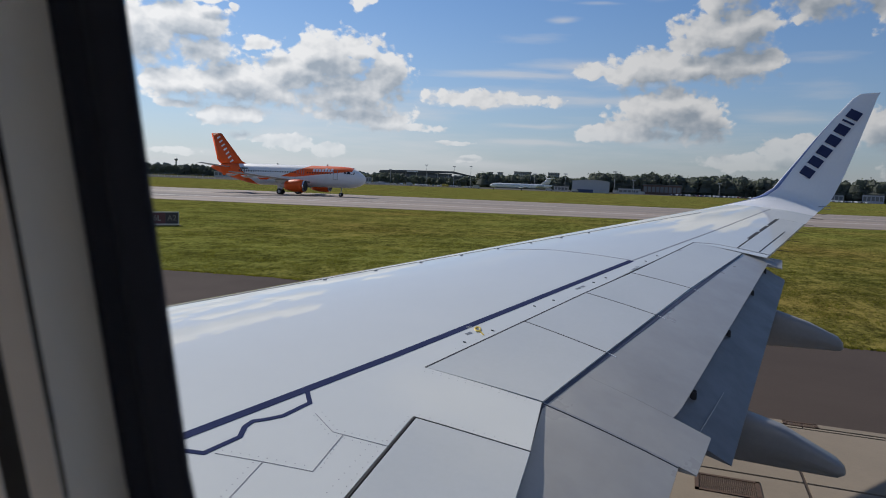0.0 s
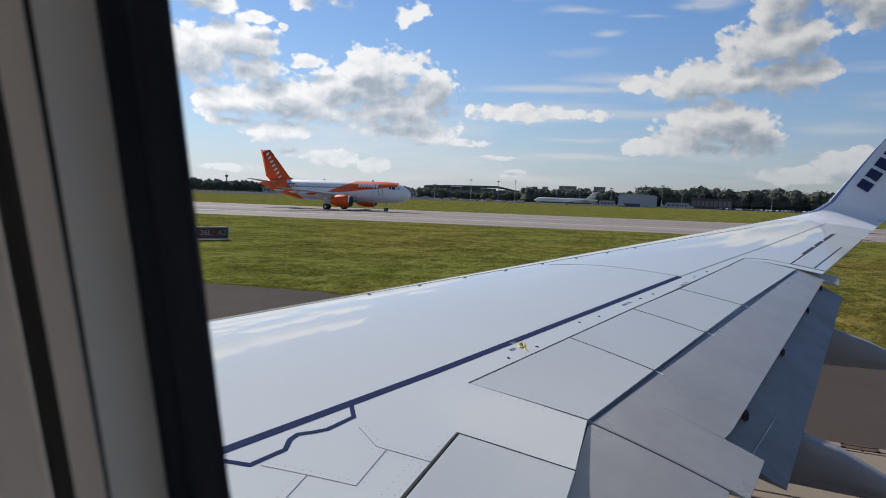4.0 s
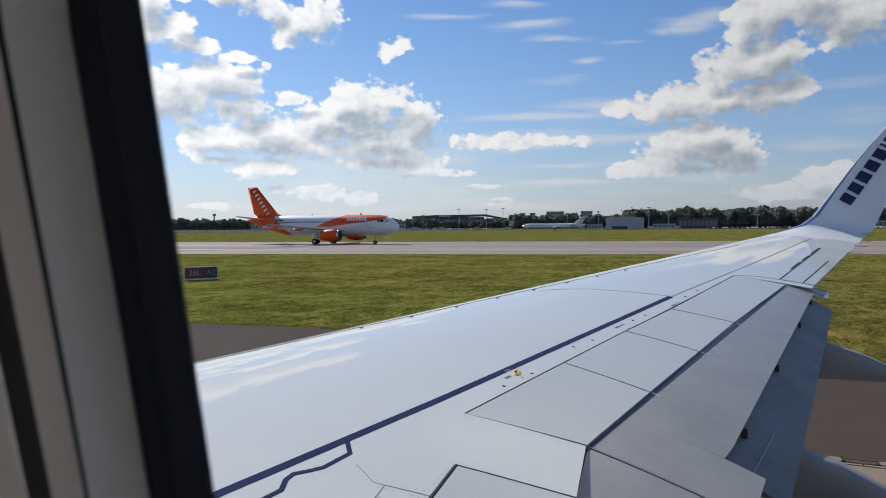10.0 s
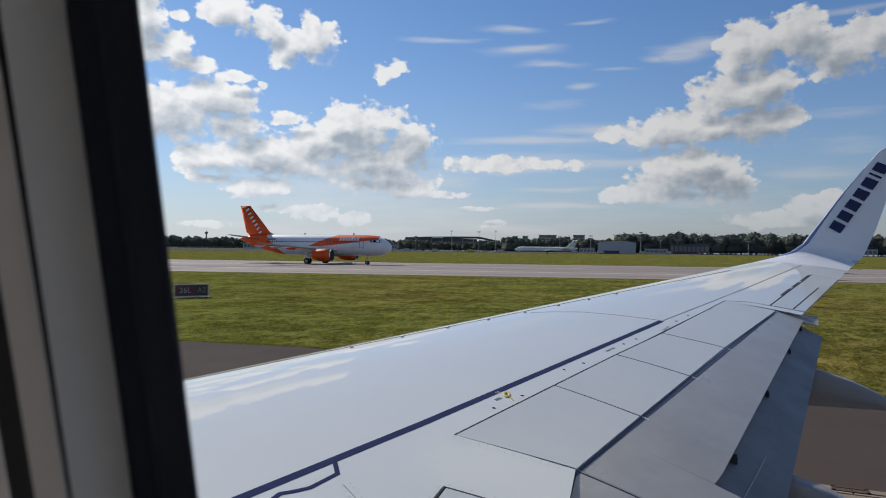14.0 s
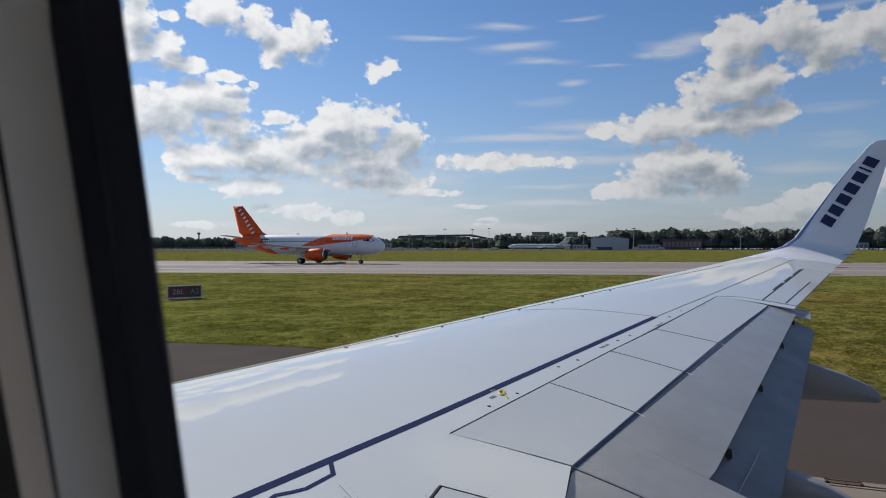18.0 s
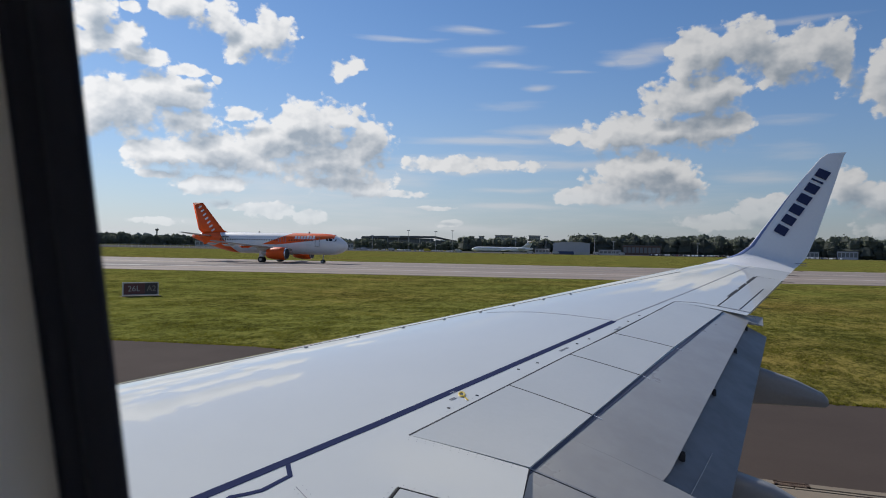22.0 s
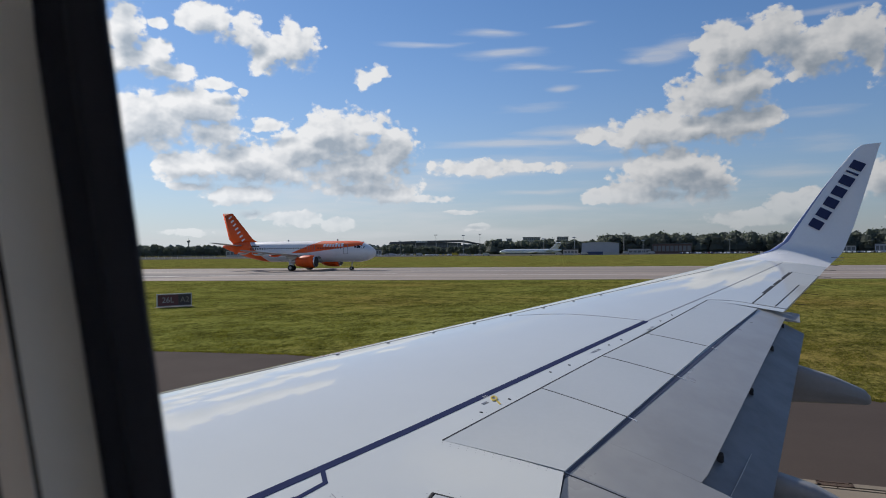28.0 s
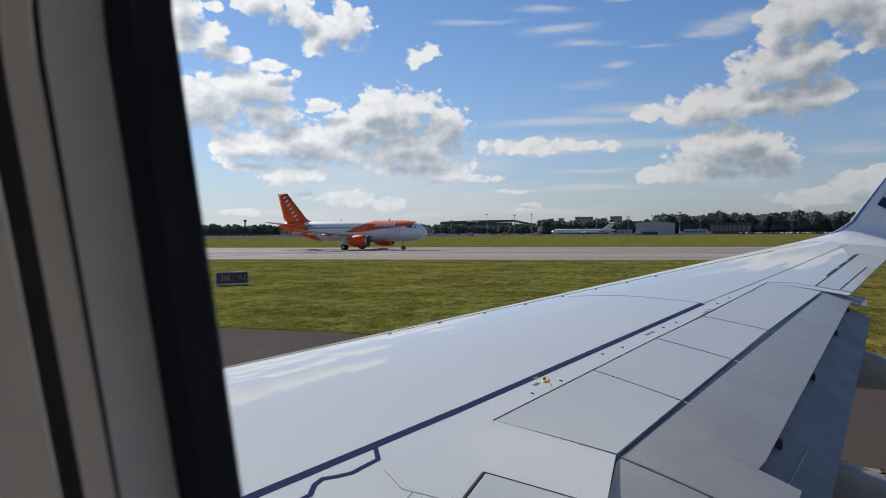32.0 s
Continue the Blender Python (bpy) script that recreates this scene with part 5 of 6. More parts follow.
def narrow_airliner(m):
    t = thing("airliner", m, "white and orange twin-engined airliner standing on the runway", "airliner")
    st = [(0.0, 3.42, 0.08, 0.08), (0.10, 3.42, 0.45, 0.42), (0.35, 3.42, 0.85, 0.78), (0.8, 3.44, 1.20, 1.12), (1.4, 3.50, 1.48, 1.45), (2.2, 3.58, 1.72, 1.78), (3.3, 3.68, 1.90, 2.01), (5.0, 3.74, 1.975, 2.07), (8, 3.74, 1.975, 2.07), (12, 3.74, 1.975, 2.07), (17, 3.74, 1.975, 2.07), (22.5, 3.74, 1.975, 2.07), (24.5, 3.82, 1.90, 1.98), (27, 4.08, 1.62, 1.70), (29.5, 4.40, 1.22, 1.32), (31.5, 4.64, 0.82, 0.90), (33, 4.82, 0.45, 0.50), (33.84, 4.92, 0.18, 0.22)]
    part("fuselage", loft(body_rings(st, 44)), LIVERY, t, "white hull with an orange sweep and tail", smooth=True)
    part("belly_fairing", loft(body_rings([(10.0, 2.2, 0.3, 0.2), (11.2, 2.25, 1.6, 0.65), (14, 2.2, 1.95, 0.75), (17, 2.25, 1.85, 0.7), (19.5, 2.4, 0.4, 0.3)], 20)), material("belly_grey", (0.50, 0.51, 0.52), 0.4), t, "dark band drawn as the hull's own shade fairing", smooth=True)
    for side in (-1, 1):
        rows = [(-10.6, 1.2 * side, 2.55, 7.0, 0.12), (-12.4, 4.0 * side, 2.85, 5.0, 0.11), (-13.7, 6.4 * side, 3.08, 3.75, 0.10), (-16.1, 11.0 * side, 3.5, 2.7, 0.10), (-19.1, 16.9 * side, 4.05, 1.5, 0.10)]
        part("wing", surface(rows), FLAPM, t, "grey swept wing", smooth=True)
        part("wing_fence", surface([(-19.9, 17.0 * side, 3.35, 0.5, 0.06), (-19.2, 16.98 * side, 4.05, 1.5, 0.06), (-20.2, 17.02 * side, 4.85, 0.6, 0.06)], True), ORANGE, t, "orange wing tip fence")
        rows = [(-28.6, 0.6 * side, 5.0, 3.5, 0.09), (-31.6, 6.2 * side, 5.6, 1.5, 0.09)]
        part("tailplane", surface(rows), PANEL, t, "grey tailplane", smooth=True)
        prof = [(-10.2, 1.02), (-10.05, 1.10), (-10.2, 1.16), (-11.2, 1.22), (-12.4, 1.17), (-13.4, 0.98), (-13.9, 0.86)]
        part("engine_nacelle", tube([(x, 5.75 * side, 1.83) for x, r in prof], [r for x, r in prof], 28), ORANGE, t, "orange engine nacelle", smooth=True)
        part("intake_lip", tube([(-9.98, 5.75 * side, 1.83), (-9.92, 5.75 * side, 1.83), (-10.12, 5.75 * side, 1.83)], [0.98, 1.04, 1.11], 28), METAL, t, "bright metal intake lip", smooth=True)
        part("intake", tube([(-9.915, 5.75 * side, 1.83), (-9.90, 5.75 * side, 1.83)], [0.95, 0.95], 28), DARK, t, "dark engine intake")
        part("exhaust", tube([(-13.8, 5.75 * side, 1.83), (-14.7, 5.75 * side, 1.83), (-15.2, 5.75 * side, 1.83)], [0.62, 0.45, 0.2], 20), GALV, t, "grey exhaust cone", smooth=True)
        part("pylon", boxes(((-16.2, 5.75 * side - 0.16, 2.3), (-11.2, 5.75 * side + 0.16, 2.95)), bevel=0.1), PANEL, t, "grey engine pylon")
        part("gear_leg", tube([(-16.1, 3.6 * side, 0.6), (-16.1, 3.3 * side, 2.6)], [0.12, 0.16], 10), GALV, t, "steel main gear leg")
        part("gear_door", boxes(((-16.7, 3.95 * side - 0.03, 0.95), (-15.6, 3.95 * side + 0.03, 2.4))), WHITE, t, "white main gear door")
        for dy in (-0.46, 0.46):
            wheel(t, -16.1, 3.8 * side + dy, 0.58, 0.42)
        wheel(t, -5.07, 0.25 * side, 0.38, 0.22)
        for k in range(3):
            yy = (8.6 + 3.2 * k) * side
            xx = -17.2 - 1.45 * k
            part("flap_fairing", tube([(xx + 1.6, yy, 3.2 + 0.25 * k), (xx + 0.7, yy, 2.95 + 0.25 * k), (xx - 0.6, yy, 2.95 + 0.25 * k), (xx - 1.2, yy, 3.1 + 0.25 * k)], [0.05, 0.2, 0.18, 0.03], 10), ORANGE if k == 0 else PANEL, t, "small flap fairing", smooth=True)
    part("gear_leg", tube([(-5.07, 0, 0.35), (-5.0, 0, 2.2)], [0.08, 0.11], 10), GALV, t, "steel nose gear leg")
    part("gear_lamp", tube([(-4.9, 0.0, 1.5), (-4.84, 0.0, 1.5)], [0.12, 0.12], 12), WHITE, t, "white taxi lamp")
    part("fin", surface([(-25.0, 0, 5.4, 6.4, 0.09), (-26.9, 0, 6.3, 5.6, 0.09), (-31.6, 0, 11.76, 2.35, 0.09)], True), ORANGE, t, "orange fin", smooth=True)
    part("rudder_line", surface([(-29.9, 0, 5.75, 0.05, 1.6), (-33.1, 0, 11.5, 0.05, 0.9)], True), DARK, t, "thin rudder joint")
    # cabin windows, doors, flight deck, lettering bars on both sides
    pane = bpy.data.meshes.new("cabin_pane")
    pb = boxes(((-0.12, -0.02, -0.17), (0.12, 0.02, 0.17)), bevel=0.015)
    pb.to_mesh(pane)
    pb.free()
    pane.materials.append(GLASSDK)
    for side in (-1, 1):
        for k in range(38):
            x = 6.6 + k * 0.533
            if 11.7 < x < 13.9:
                continue
            o = new("cabin_pane", pane)
            o.parent = t
            o.location = (-x, side * 1.975 * math.cos(math.asin(0.62 / 2.07)) + side * 0.005, 4.36)
        for x, w in ((5.5, 0.9), (12.4, 0.55), (13.4, 0.55), (25.6, 0.8)):
            z0, z1 = (3.25, 5.1) if w > 0.7 else (4.0, 5.05)
            yy = side * 1.94 if x < 20 else side * 1.78
            for lo, hi in (((-x - w / 2, z0), (-x - w / 2 + 0.05, z1)), ((-x + w / 2 - 0.05, z0), (-x + w / 2, z1)), ((-x - w / 2, z1 - 0.05), (-x + w / 2, z1)), ((-x - w / 2, z0), (-x + w / 2, z0 + 0.05))):
                part("door_outline", boxes(((lo[0], yy - 0.09, lo[1]), (hi[0], yy + 0.06, hi[1]))), SEALANT, t, "thin grey door outline")
        for x0, x1, z0, z1 in ((1.85, 2.5, 4.32, 4.92), (2.6, 3.25, 4.36, 4.95), (3.35, 3.8, 4.42, 4.88)):
            bm = bmesh.new()
            rows = []
            for x, lo, hi in ((x0, z0, z1 - 0.22), (x1, z0, z1)):
                k = next(i for i in range(len(st) - 1) if st[i][0] <= x <= st[i + 1][0])
                w = (x - st[k][0]) / (st[k + 1][0] - st[k][0])
                zc, hw, hh = (st[k][i] + (st[k + 1][i] - st[k][i]) * w for i in (1, 2, 3))
                for z in (lo, hi):
                    y = hw * math.sqrt(max(0.02, 1 - ((z - zc) / hh) ** 2))
                    rows.append((-x, y, z))
            vs = [bm.verts.new((x, side * (y + 0.03), z)) for x, y, z in (rows[0], rows[2], rows[3], rows[1])]
            ws = [bm.verts.new((x, side * (y - 0.25), z - 0.03)) for x, y, z in (rows[0], rows[2], rows[3], rows[1])]
            bm.faces.new(vs)
            bm.faces.new(ws[::-1])
            for i in range(4):
                bm.faces.new((vs[i], vs[(i + 1) % 4], ws[(i + 1) % 4], ws[i]))
            part("flight_deck_pane", bm, GLASSDK, t, "dark flight deck pane")
        # lettering bars: body and fin
        for k in range(7):
            x0 = 10.35 - k * 0.62
            top = 5.36 if k in (4, 6) else 5.22
            edge = [(side * (1.975 * math.sqrt(1 - ((z - 3.74) / 2.07) ** 2) + q), z) for q in (0.03, -0.08) for z in ((4.66, 4.9, 5.1, top) if q > 0 else (top, 5.1, 4.9, 4.66))]
            part("lettering_bar", loft([[(x, y, z) for y, z in edge] for x in (-x0, -x0 + 0.44)]), WHITE, t, "white lettering bar")
            cx, cz = -32.15 + k * 0.52, 10.9 - k * 0.78
            bm = boxes(((-0.40, -0.03, -0.16), (0.40, 0.03, 0.16)))
            bmesh.ops.rotate(bm, cent=(0, 0, 0), matrix=Matrix.Rotation(radians(-33), 3, "Y"), verts=bm.verts[:])
            bmesh.ops.translate(bm, vec=(cx, side * (0.15 + 0.022 * k), cz), verts=bm.verts[:])
            part("lettering_bar", bm, WHITE, t, "white lettering bar")
        part("registration_bar", boxes(((-26.3, side * 1.66 - 0.05, 4.75), (-24.6, side * 1.66 + 0.12, 4.95))), DARK, t, "dark registration bar")
    part("antenna", boxes(((-8.2, -0.02, 5.8), (-7.9, 0.02, 6.15))), PALEWALL, t, "small blade antenna")
    part("antenna", boxes(((-19.0, -0.02, 5.8), (-18.7, 0.02, 6.1))), PALEWALL, t, "small blade antenna")
    return t


narrow_airliner(pose(-62.0, 127.3, 0.045, 0, 0, 5.0) @ Matrix.Scale(1.05, 4))


def tee_tail_airliner(m):
    t = thing("jetliner", m, "plain white rear-engined jetliner parked on the apron", "airliner")
    st = [(0, 2.7, 0.05, 0.05), (0.3, 2.72, 0.45, 0.45), (1.2, 2.85, 1.0, 1.0), (2.6, 3.0, 1.45, 1.5), (4.5, 3.1, 1.67, 1.75), (12, 3.1, 1.67, 1.75), (22, 3.1, 1.67, 1.75), (33, 3.1, 1.67, 1.75), (37, 3.3, 1.4, 1.5), (41, 3.7, 0.9, 1.0), (44, 3.95, 0.25, 0.4)]
    part("fuselage", loft(body_rings(st, 28)), WHITE, t, "plain white hull", smooth=True)
    for side in (-1, 1):
        part("wing", surface([(-19.5, 1.0 * side, 1.9, 6.5, 0.12), (-26.5, 16.2 * side, 2.9, 1.4, 0.1)]), PANEL, t, "grey swept wing", smooth=True)
        part("engine", tube([(-33.2, 2.6 * side, 3.75), (-33.5, 2.6 * side, 3.75), (-36, 2.6 * side, 3.75), (-38.2, 2.6 * side, 3.75)], [0.75, 0.88, 0.9, 0.5], 16), PANEL, t, "grey rear engine", smooth=True)
        part("tailplane", surface([(-39.6, 0.1 * side, 9.0, 4.4, 0.13), (-44.0, 6.3 * side, 9.25, 2.0, 0.13)]), WHITE, t, "white tailplane", smooth=True)
        part("gear_leg", tube([(-22.6, 2.5 * side, 0.5), (-22.6, 2.4 * side, 1.9)], [0.13, 0.13], 8), GALV, t, "main gear leg")
        wheel(t, -22.6, 2.3 * side, 0.5, 0.4)
        wheel(t, -22.6, 2.8 * side, 0.5, 0.4)
    wheel(t, -2.9, 0.0, 0.38, 0.4)
    part("gear_leg", tube([(-2.9, 0, 0.4), (-2.9, 0, 1.6)], [0.1, 0.1], 8), GALV, t, "nose gear leg")
    part("fin", surface([(-35.4, 0, 4.6, 6.2, 0.09), (-40.3, 0, 8.9, 3.6, 0.09)], True), WHITE, t, "white fin", smooth=True)
    part("window_row", boxes(((-34, -1.66, 3.55), (-5, 1.66, 3.75))), SEALANT, t, "faint row of cabin windows")
    part("flight_deck_pane", boxes(((-2.4, -1.15, 3.5), (-1.75, 1.15, 3.95)), bevel=0.05), GLASSDK, t, "dark flight deck panes")
    # dark band under the white hull, drawn as its own shade
    part("belly_shade_band", boxes(((-37, -1.45, 1.33), (-4, 1.45, 1.95)), bevel=0.1), CLADDARK, t, "dark band drawn as the hull's own shade")
    return t


mx, my = polar(-15.9, 488)
tee_tail_airliner(pose(mx, my, 0.04, 0, 0, 180 + 13.6))

# ---- far side of the airfield ----
def facing(az, d, turn=0.0):
    """The pose at a bearing and distance whose x axis runs across the line of sight, y away from the eye."""
    x, y = polar(az, d)
    return pose(x, y, 0, 0, 0, -az + turn)


def leaf_cloud(verts, faces, rng, c, r, count, size):
    u = rng.normal(size=(count, 3))
    u /= np.linalg.norm(u, axis=1)[:, None]
    rad = 0.60 + 0.34 * rng.random(count)
    lump = 1 + 0.22 * np.sin(u[:, 0] * 5 + c[0]) * np.cos(u[:, 2] * 6 + c[1]) + 0.15 * np.sin(u[:, 1] * 9 + c[2])
    pos = u * (rad * lump)[:, None] * np.array(r) + np.array(c)
    for p in pos:
        a, b = rng.normal(size=3), rng.normal(size=3)
        a /= np.linalg.norm(a)
        b -= a * (a @ b)
        b /= np.linalg.norm(b)
        s = size * (0.6 + 0.8 * rng.random())
        k = len(verts)
        verts += [tuple(p - a * s), tuple(p + b * s * 0.8), tuple(p + a * s), tuple(p - b * s * 0.8)]
        faces.append((k, k + 1, k + 2, k + 3))


def crown_core(verts, faces, c, r):
    """A lumpy closed heart that keeps a crown from being see-through."""
    k, n, m = len(verts), 8, 5
    for j in range(m + 1):
        b = math.pi * (j / m - 0.5)
        for i in range(n):
            a = 2 * math.pi * i / n
            s = 1 + 0.16 * math.sin(3 * a + c[0]) + 0.12 * math.cos(5 * b + c[1])
            verts.append((c[0] + r[0] * s * math.cos(a) * math.cos(b), c[1] + r[1] * s * math.sin(a) * math.cos(b), max(0.0, c[2] + r[2] * s * math.sin(b))))
    for j in range(m):
        for i in range(n):
            faces.append((k + j * n + i, k + j * n + (i + 1) % n, k + (j + 1) * n + (i + 1) % n, k + (j + 1) * n + i))


def wood(name, az0, az1, d, rows, height, spacing, seed, label, density=70, vary=0.3, mat=LEAF):
    """Many trees in one object: trunks and leafy crowns of uneven size."""
    rng = np.random.default_rng(seed)
    verts, faces = [], []
    step = math.degrees(spacing / d)
    for r in range(rows):
        az = az0 + rng.random() * step
        while az < az1:
            dd = d + r * spacing * 1.3 + (rng.random() - 0.5) * spacing
            x, y = polar(az, dd)
            slow = 0.5 + 0.5 * math.sin(az * 2.1 + seed) * math.sin(az * 0.9 + 1.3 * seed)
            h = height * (1 - vary + vary * (0.45 * rng.random() + 0.55 * slow) * 1.25)
            w = h * (0.42 + 0.18 * rng.random())
            lobes = 3 + int(rng.random() * 3)
            for k in range(lobes):
                ox, oy = (rng.random() - 0.5) * w * 1.1, (rng.random() - 0.5) * w * 1.1
                cz = h * (0.42 + 0.34 * rng.random())
                rr = w * (0.45 + 0.3 * rng.random())
                leaf_cloud(verts, faces, rng, (x + ox, y + oy, cz), (rr, rr, min(rr * 1.0, h - cz)), density // 2, h * 0.032)
                crown_core(verts, faces, (x + ox, y + oy, cz), (rr * 0.72, rr * 0.72, min(rr * 0.72, (h - cz) * 0.85)))
            leaf_cloud(verts, faces, rng, (x, y, h * 0.3), (w, w, h * 0.32), density // 2, h * 0.034)
            crown_core(verts, faces, (x, y, h * 0.28), (w * 0.8, w * 0.8, h * 0.28))
            k = len(verts)
            tw = 0.3
            verts += [(x - tw, y, 0), (x + tw, y, 0), (x + tw * 0.5, y, h * 0.5), (x - tw * 0.5, y, h * 0.5)]
            faces.append((k, k + 1, k + 2, k + 3))
            az += step * (0.7 + 0.6 * rng.random())
    return tagged(mesh_object(name, verts, faces, mat), label, "trees", kind="stuff")


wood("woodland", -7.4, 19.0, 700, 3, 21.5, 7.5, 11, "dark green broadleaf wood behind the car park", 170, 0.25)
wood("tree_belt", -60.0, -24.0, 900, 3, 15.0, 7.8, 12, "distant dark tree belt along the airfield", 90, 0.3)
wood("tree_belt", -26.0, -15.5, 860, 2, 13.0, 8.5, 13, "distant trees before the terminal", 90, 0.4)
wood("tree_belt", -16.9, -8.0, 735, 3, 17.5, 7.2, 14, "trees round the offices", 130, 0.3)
wood("far_ridge", -60.0, 20.0, 2600, 2, 36.0, 36.0, 15, "wooded ridge far behind the airport, haze put into its colour", 40, 0.25, HAZYLEAF)


def windows(parent, x0, x1, z0, z1, n, rows, y, mat=PANEDULL):
    for r in range(rows):
        for k in range(n):
            w = (x1 - x0) / n
            h = (z1 - z0) / rows
            part("window", boxes(((x0 + k * w + w * 0.12, y - 0.12, z0 + r * h + h * 0.2), (x0 + (k + 1) * w - w * 0.12, y + 0.05, z0 + (r + 1) * h - h * 0.15))), mat, parent, "dark glazing")


def hangar():
    t = thing("hangar", facing(-7.62, 560), "grey steel hangar with a shallow arched roof and blue doors", "hangar")
    w, d, h = 14.6, 22, 9.3
    ring = [(-w, 0)] + [(-w + 2 * w * k / 12, h + 1.9 * math.sin(math.pi * (0.12 + 0.76 * k / 12)) - 0.7) for k in range(13)] + [(w, 0)]
    part("wall", loft([[(x, y, z) for x, z in ring] for y in (0, d)]), CLADGREY, t, "grey ribbed cladding")
    part("door", boxes(((-w + 0.5, -0.25, 0), (2.0, 0.0, 2.6))), CLADBLUE, t, "dark blue sliding doors")
    part("door", boxes(((2.4, -0.2, 0), (w - 0.6, 0.0, 2.4))), PALEWALL, t, "pale sliding doors")
    for k in range(13):
        x = -w + 2 * w * (k + 0.5) / 13
        part("cladding_rib", boxes(((x - 0.12, -0.14, 2.7), (x + 0.12, 0.0, h - 0.2))), CLADGREY, t)
    part("roof_edge", loft([[(x, y, z + dz) for x, z in ring[1:-1] for dz in (0.0,)] for y in (-0.4, 0.2)], False, False), ROOFGREY, t, "grey roof edge")
    return t


hangar()


def block(name, az, d, w, deep, h, mat, label, cat, floors=0, bays=0, roof=None, group=""):
    t = thing(name, facing(az, d), label, cat, group)
    part("wall", boxes(((-w / 2, 0, 0), (w / 2, deep, h)), bevel=0.05), mat, t, "plain outer wall")
    part("roof", boxes(((-w / 2 - 0.4, -0.4, h), (w / 2 + 0.4, deep + 0.4, h + 0.5)), bevel=0.05), roof or ROOFGREY, t, "flat grey roof")
    if floors:
        windows(t, -w / 2 + 0.4, w / 2 - 0.4, 0.8, h - 0.4, bays, floors, 0.0)
    return t


# offices behind the jetliner
block("office_block", -15.85, 765, 5.0, 8, 16.6, OFFICE, "grey concrete office tower among trees", "office building", 5, 2)
block("office_block", -15.05, 765, 6.0, 8, 16.9, OFFICE, "grey concrete office tower among trees", "office building", 5, 2)
block("office_block", -13.2, 800, 20, 12, 19.0, OFFICE, "wide grey office block rising over trees", "office building", 6, 8)
block("office_block", -10.65, 800, 13, 12, 19.2, OFFICE, "square grey office block rising over trees", "office building", 6, 5)


def terminal():
    t = thing("terminal", facing(-22.0, 940), "long low dark terminal with a curved grey roof", "terminal building")
    part("wall", boxes(((-48, 0, 0), (48, 40, 15.5)), ((47.9, 2, 0), (76, 38, 12.5)), bevel=0.1), CLADDARK, t, "dark glazed front")
    ring = [(-52, 14.0), (-50, 17.0), (-20, 18.2), (20, 18.8), (50, 19.0), (70, 15.0), (80, 13.2), (80, 12.6), (50, 16.8), (-50, 14.0)]
    part("roof", loft([[(x, y, z) for x, z in ring] for y in (-3, 44)]), ROOFGREY, t, "long grey curved roof")
    windows(t, -47, 47, 4, 13.4, 24, 2, 0.0)
    part("skylight", boxes(((-14, -3.3, 16.2), (1.5, -2.9, 17.6)), bevel=0.1), WHITE, t, "bright roof panel")
    for k in range(7):
        part("column", tube([(-44 + k * 14.5, -2.0, 0), (-44 + k * 14.5, -2.0, 15)], [0.5, 0.4], 8), PALEWALL, t, "pale column")
    return t


terminal()
block("low_shed", -2.05, 640, 33, 14, 8.6, BRICK, "low brown brick building beside the car park", "shed", 1, 9)
block("low_shed", -4.55, 625, 19, 10, 4.0, PALEWALL, "low pale workshop with a flat roof", "shed", 1, 5, CLADGREY)
block("low_shed", -7.9, 600, 13, 8, 4.6, PALEWALL, "small pale service building", "shed", 1, 4)
block("low_shed", -10.0, 575, 12, 6, 4.2, PALEWALL, "small white cabin beside the hangar", "shed", 1, 4)
block("low_shed", 9.6, 690, 24, 10, 6.0, PALEWALL, "low white building by the trees", "shed", 1, 7)
block("low_shed", 12.4, 690, 16, 10, 7.0, CLADGREY, "grey industrial unit by the trees", "shed", 1, 5)
for k, az in enumerate((-31.0, -29.6, -27.6, -26.3, -34.0, -37.5)):
    block("low_shed", az, 700 + 12 * k, 14 + 3 * (k % 3), 8, 4.5 + (k % 2) * 1.5, PALEWALL if k % 2 else CLADDARK, "low service building far across the airfield", "shed", 1, 5)


# parked vehicles
def car_mesh():
    body = [(-2.1, 0.35), (2.1, 0.35), (2.15, 0.75), (1.9, 0.95), (0.9, 1.02), (0.35, 1.48), (-1.35, 1.5), (-2.0, 1.0), (-2.15, 0.8)]
    return loft([[(x, y, z if z < 1.1 else z - 0.02) for x, z in body] for y in (-0.86, -0.8, 0.8, 0.86)])


CARPAINT = [material("car_paint", c, 0.25, 0.0, tuple(k * 0.9 for k in c), 2, 10, coat=0.4) for c in ((0.6, 0.6, 0.62), (0.72, 0.72, 0.72), (0.03, 0.03, 0.035), (0.13, 0.03, 0.03), (0.05, 0.07, 0.12), (0.22, 0.23, 0.24))]
CARS = []
for paint in CARPAINT:
    t = thing("car", pose(0, -400, 0), "parked car", "car", "cars parked in rows")
    part("body", car_mesh(), paint, t, "glossy car body")
    part("side_glass", boxes(((-1.3, -0.875, 1.02), (0.3, 0.875, 1.38)), bevel=0.06), GLASSDK, t, "dark side glass")
    for x in (-1.3, 1.35):
        for y in (-0.78, 0.78):
            part("wheel", tube([(x, y - 0.1, 0.32), (x, y + 0.1, 0.32)], [0.32, 0.32], 12), TYRE, t, "black wheel")
    CARS.append(t)
NAMES = ["silver car parked in a long row", "white car parked in a long row", "black car parked in a long row", "dark red car parked in a long row", "dark blue car parked in a long row", "grey car parked in a long row"]
rng = random.Random(5)
used = set()
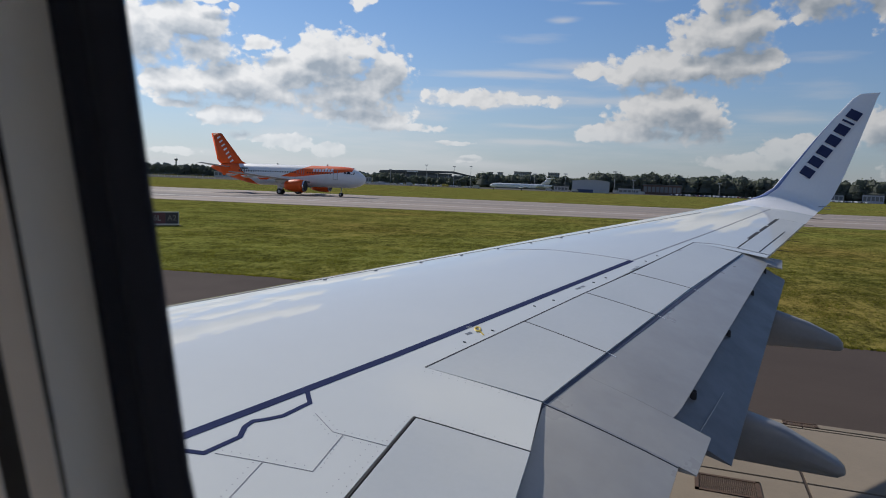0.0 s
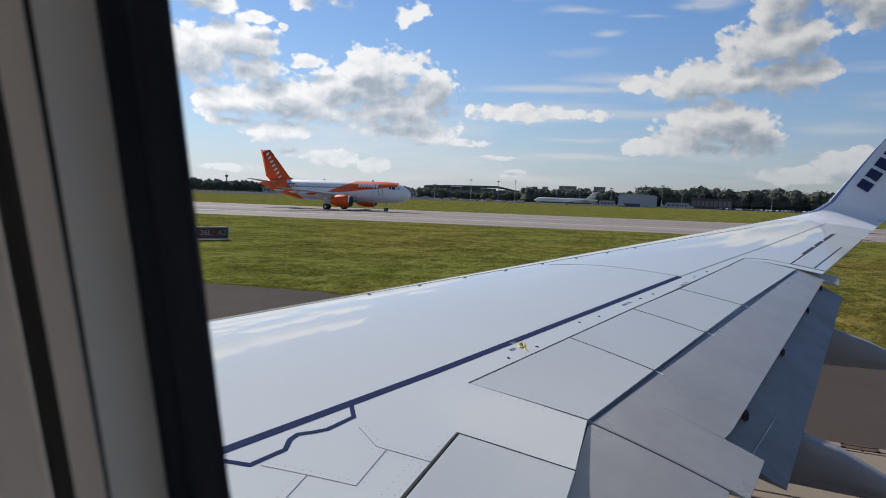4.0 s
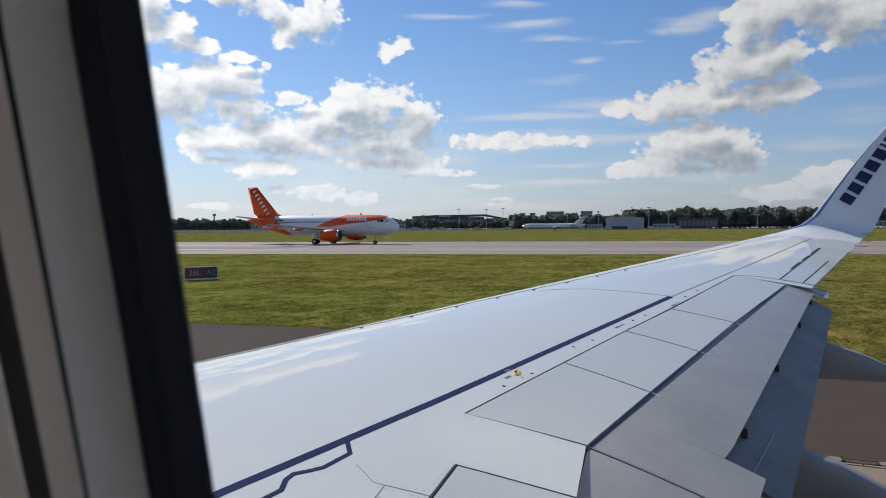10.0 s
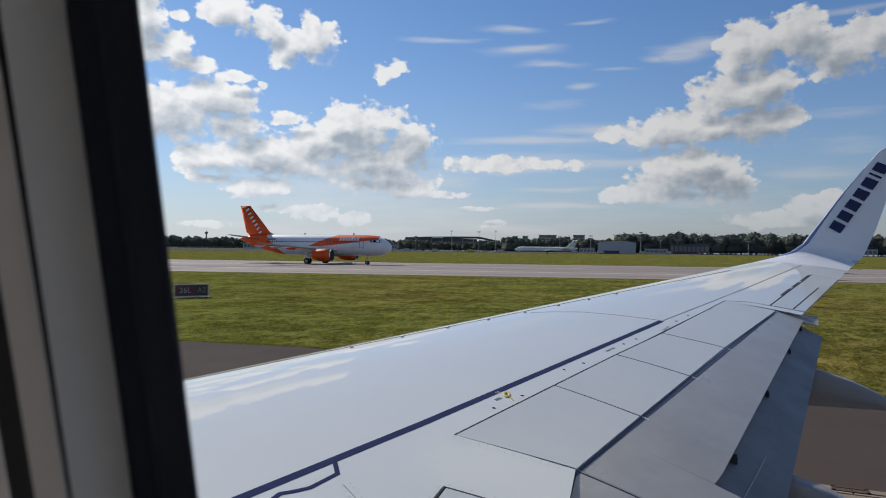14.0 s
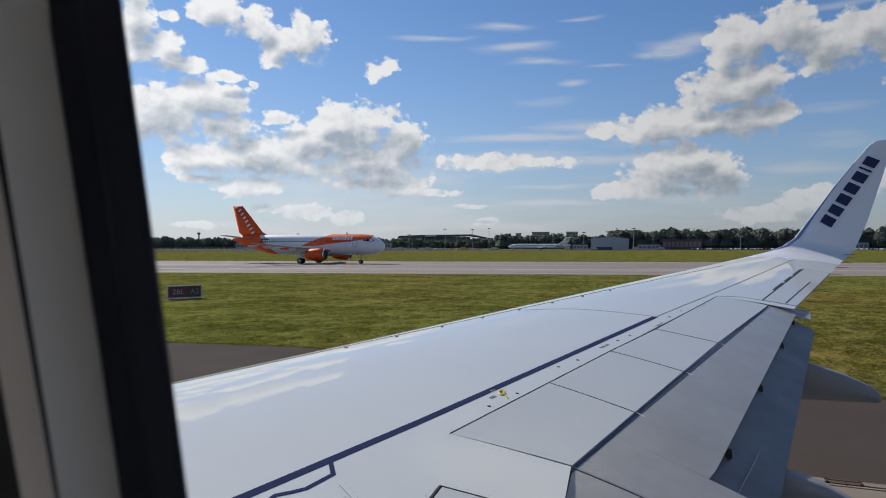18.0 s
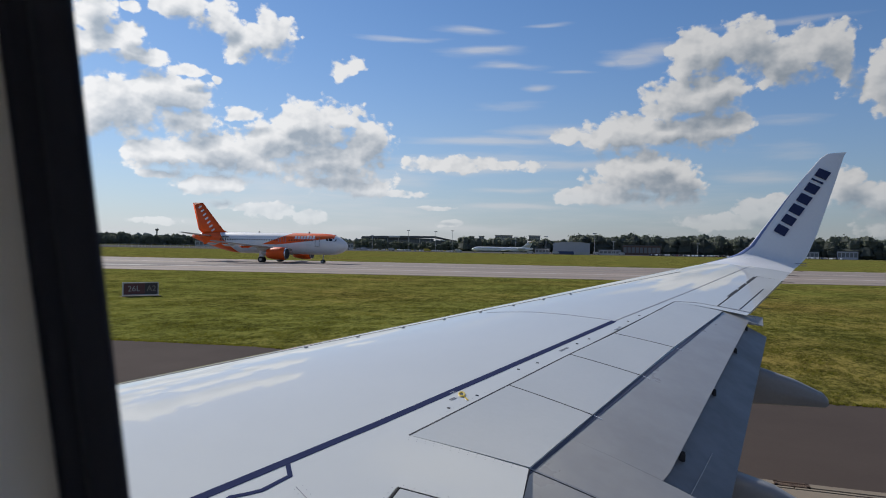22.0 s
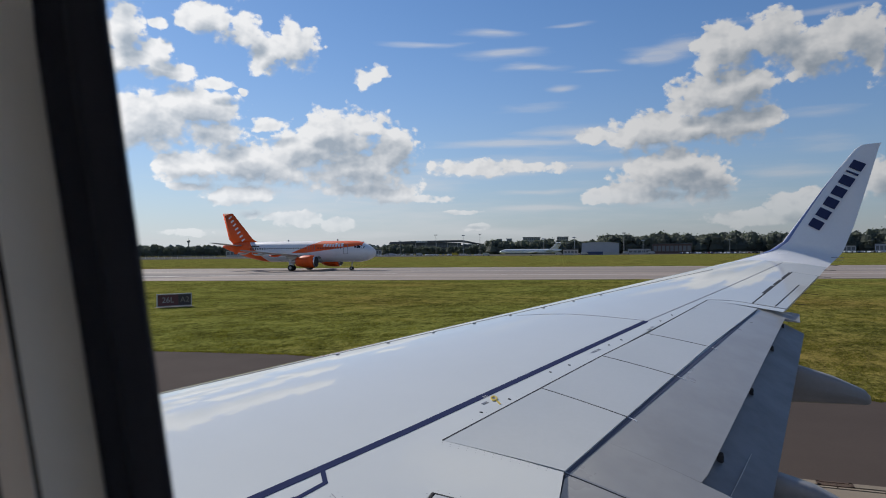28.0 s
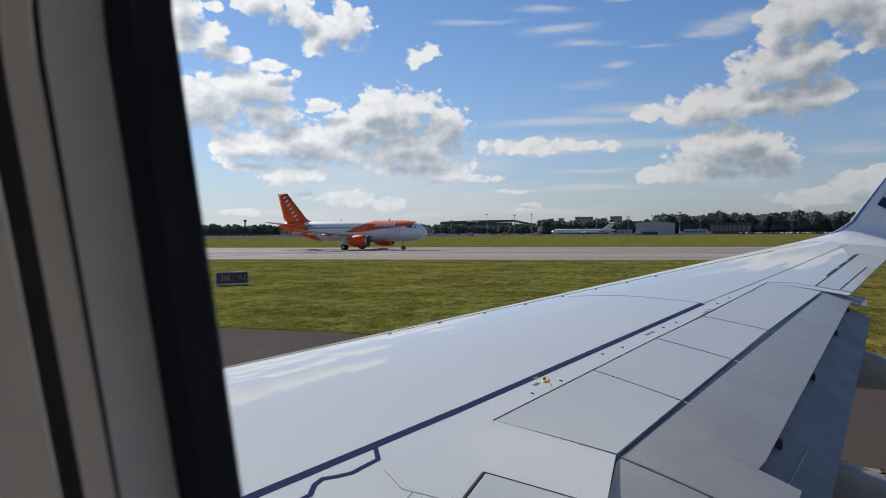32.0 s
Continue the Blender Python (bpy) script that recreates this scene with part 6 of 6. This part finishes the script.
for k in range(150):
    row = k % 3
    az = -1.4 + 0.29 * (k // 3) + rng.uniform(-0.08, 0.08)
    if az > 12:
        break
    i = rng.choice([0, 1, 1, 2, 3, 4, 5, 0, 1])
    m = facing(az, 606 + row * 13 + rng.uniform(-1, 1), 90 + rng.uniform(-4, 4))
    src = CARS[i]
    if i not in used:
        used.add(i)
        src.matrix_basis = m
        tagged(src, NAMES[i])
    else:
        copy_thing(src, m)
for i in range(6):
    if i not in used:
        CARS[i].matrix_basis = facing(-12 + i * 0.4, 575, 90)
        tagged(CARS[i], NAMES[i])


def van(az, d, mat, label):
    t = thing("van", facing(az, d), label, "van", "service vehicles on the apron")
    part("body", boxes(((-2.6, -1.0, 0.5), (1.6, 1.0, 2.6)), bevel=0.08), mat, t, "boxy van body")
    part("cab", loft([[(x, y, z) for x, z in ((1.6, 0.5), (2.9, 0.5), (2.95, 1.2), (2.2, 2.1), (1.6, 2.2))] for y in (-0.95, 0.95)]), mat, t, "sloping cab")
    part("windscreen", boxes(((2.25, -0.8, 1.3), (2.7, 0.8, 1.95))), GLASSDK, t, "dark windscreen")
    for x in (-1.7, 2.0):
        for y in (-0.9, 0.9):
            part("wheel", tube([(x, y - 0.12, 0.4), (x, y + 0.12, 0.4)], [0.4, 0.4], 12), TYRE, t, "black wheel")
    return t


for az, d, mat, label in ((-17.0, 520, PALEWALL, "white service van on the apron"), (-19.6, 540, YELLOW, "yellow airport truck on the apron"), (-11.0, 545, PALEWALL, "white service van beside the hangar"), (-22.6, 560, PALEWALL, "white service van on the apron"),
                          (-24.9, 560, CLADGREY, "grey airport truck on the apron"), (-5.6, 590, PALEWALL, "white lorry near the workshop"), (-3.6, 600, PALEWALL, "white lorry near the workshop"), (-8.9, 548, PALEWALL, "white van before the hangar doors")):
    van(az, d, mat, label)


# masts, floodlights, radar tower, fence
def lamp_mast(az, d, h):
    t = thing("lamp_mast", facing(az, d), "tall grey floodlight mast", "lamp mast", "floodlight masts on the apron")
    part("pole", tube([(0, 0, 0), (0, 0, h)], [0.28, 0.16], 8), GALV, t, "tapered steel pole")
    part("lamp_head", boxes(((-1.6, -0.3, h - 0.5), (1.6, 0.3, h + 0.3)), bevel=0.05), GALV, t, "row of floodlights")
    return t


for az, d, h in ((-5.75, 590, 18), (-4.25, 610, 12), (-9.7, 600, 15), (-12.2, 600, 14), (-18.9, 700, 20), (-21.2, 760, 22), (-24.2, 720, 15), (-27.3, 760, 15), (-17.5, 820, 24), (2.2, 640, 12), (6.0, 650, 12)):
    lamp_mast(az, d, h)
t = thing("radar_tower", facing(-41.05, 1500), "slim pale control tower far away", "tower")
part("shaft", tube([(0, 0, 0), (0, 0, 26)], [2.0, 1.4], 12), PALEWALL, t, "slim shaft")
part("cab", tube([(0, 0, 26), (0, 0, 27), (0, 0, 30), (0, 0, 31)], [1.6, 3.0, 3.4, 1.5], 12), CLADDARK, t, "dark glazed cab")
part("aerial", tube([(0, 0, 31), (0, 0, 36)], [0.3, 0.15], 6), GALV, t, "thin aerial")


def fence(az0, az1, d0, d1, n):
    t = thing("fence", Matrix.Identity(4), "pale chain-link fence along the airfield edge", "fence")
    for k in range(n):
        w = k / (n - 1)
        x, y = polar(az0 + (az1 - az0) * w, d0 + (d1 - d0) * w)
        part("post", boxes(((x - 0.1, y - 0.1, 0), (x + 0.1, y + 0.1, 2.6))), GALV, t)
        if k:
            for z in (0.5, 1.3, 2.2):
                mesh_object("rail", [(px, py, z), (x, y, z), (x, y, z + 0.12), (px, py, z + 0.12), (px, py + 0.1, z), (x, y + 0.1, z), (x, y + 0.1, z + 0.12), (px, py + 0.1, z + 0.12)],
                            [(0, 1, 2, 3), (7, 6, 5, 4), (3, 2, 6, 7), (0, 4, 5, 1)], GALV, t)
        px, py = x, y


fence(-52, -23, 520, 560, 64)

# cars and vans scattered along the apron
for k in range(92):
    az = -36.0 + 0.30 * k + rng.uniform(-0.2, 0.2)
    if -17.2 < az < -10.8 or az > -8.6:
        continue
    m = facing(az, 575 + rng.uniform(0, 50), rng.choice((0, 90, 180)) + rng.uniform(-8, 8))
    copy_thing(CARS[rng.choice([0, 1, 1, 1, 5, 2])], m)
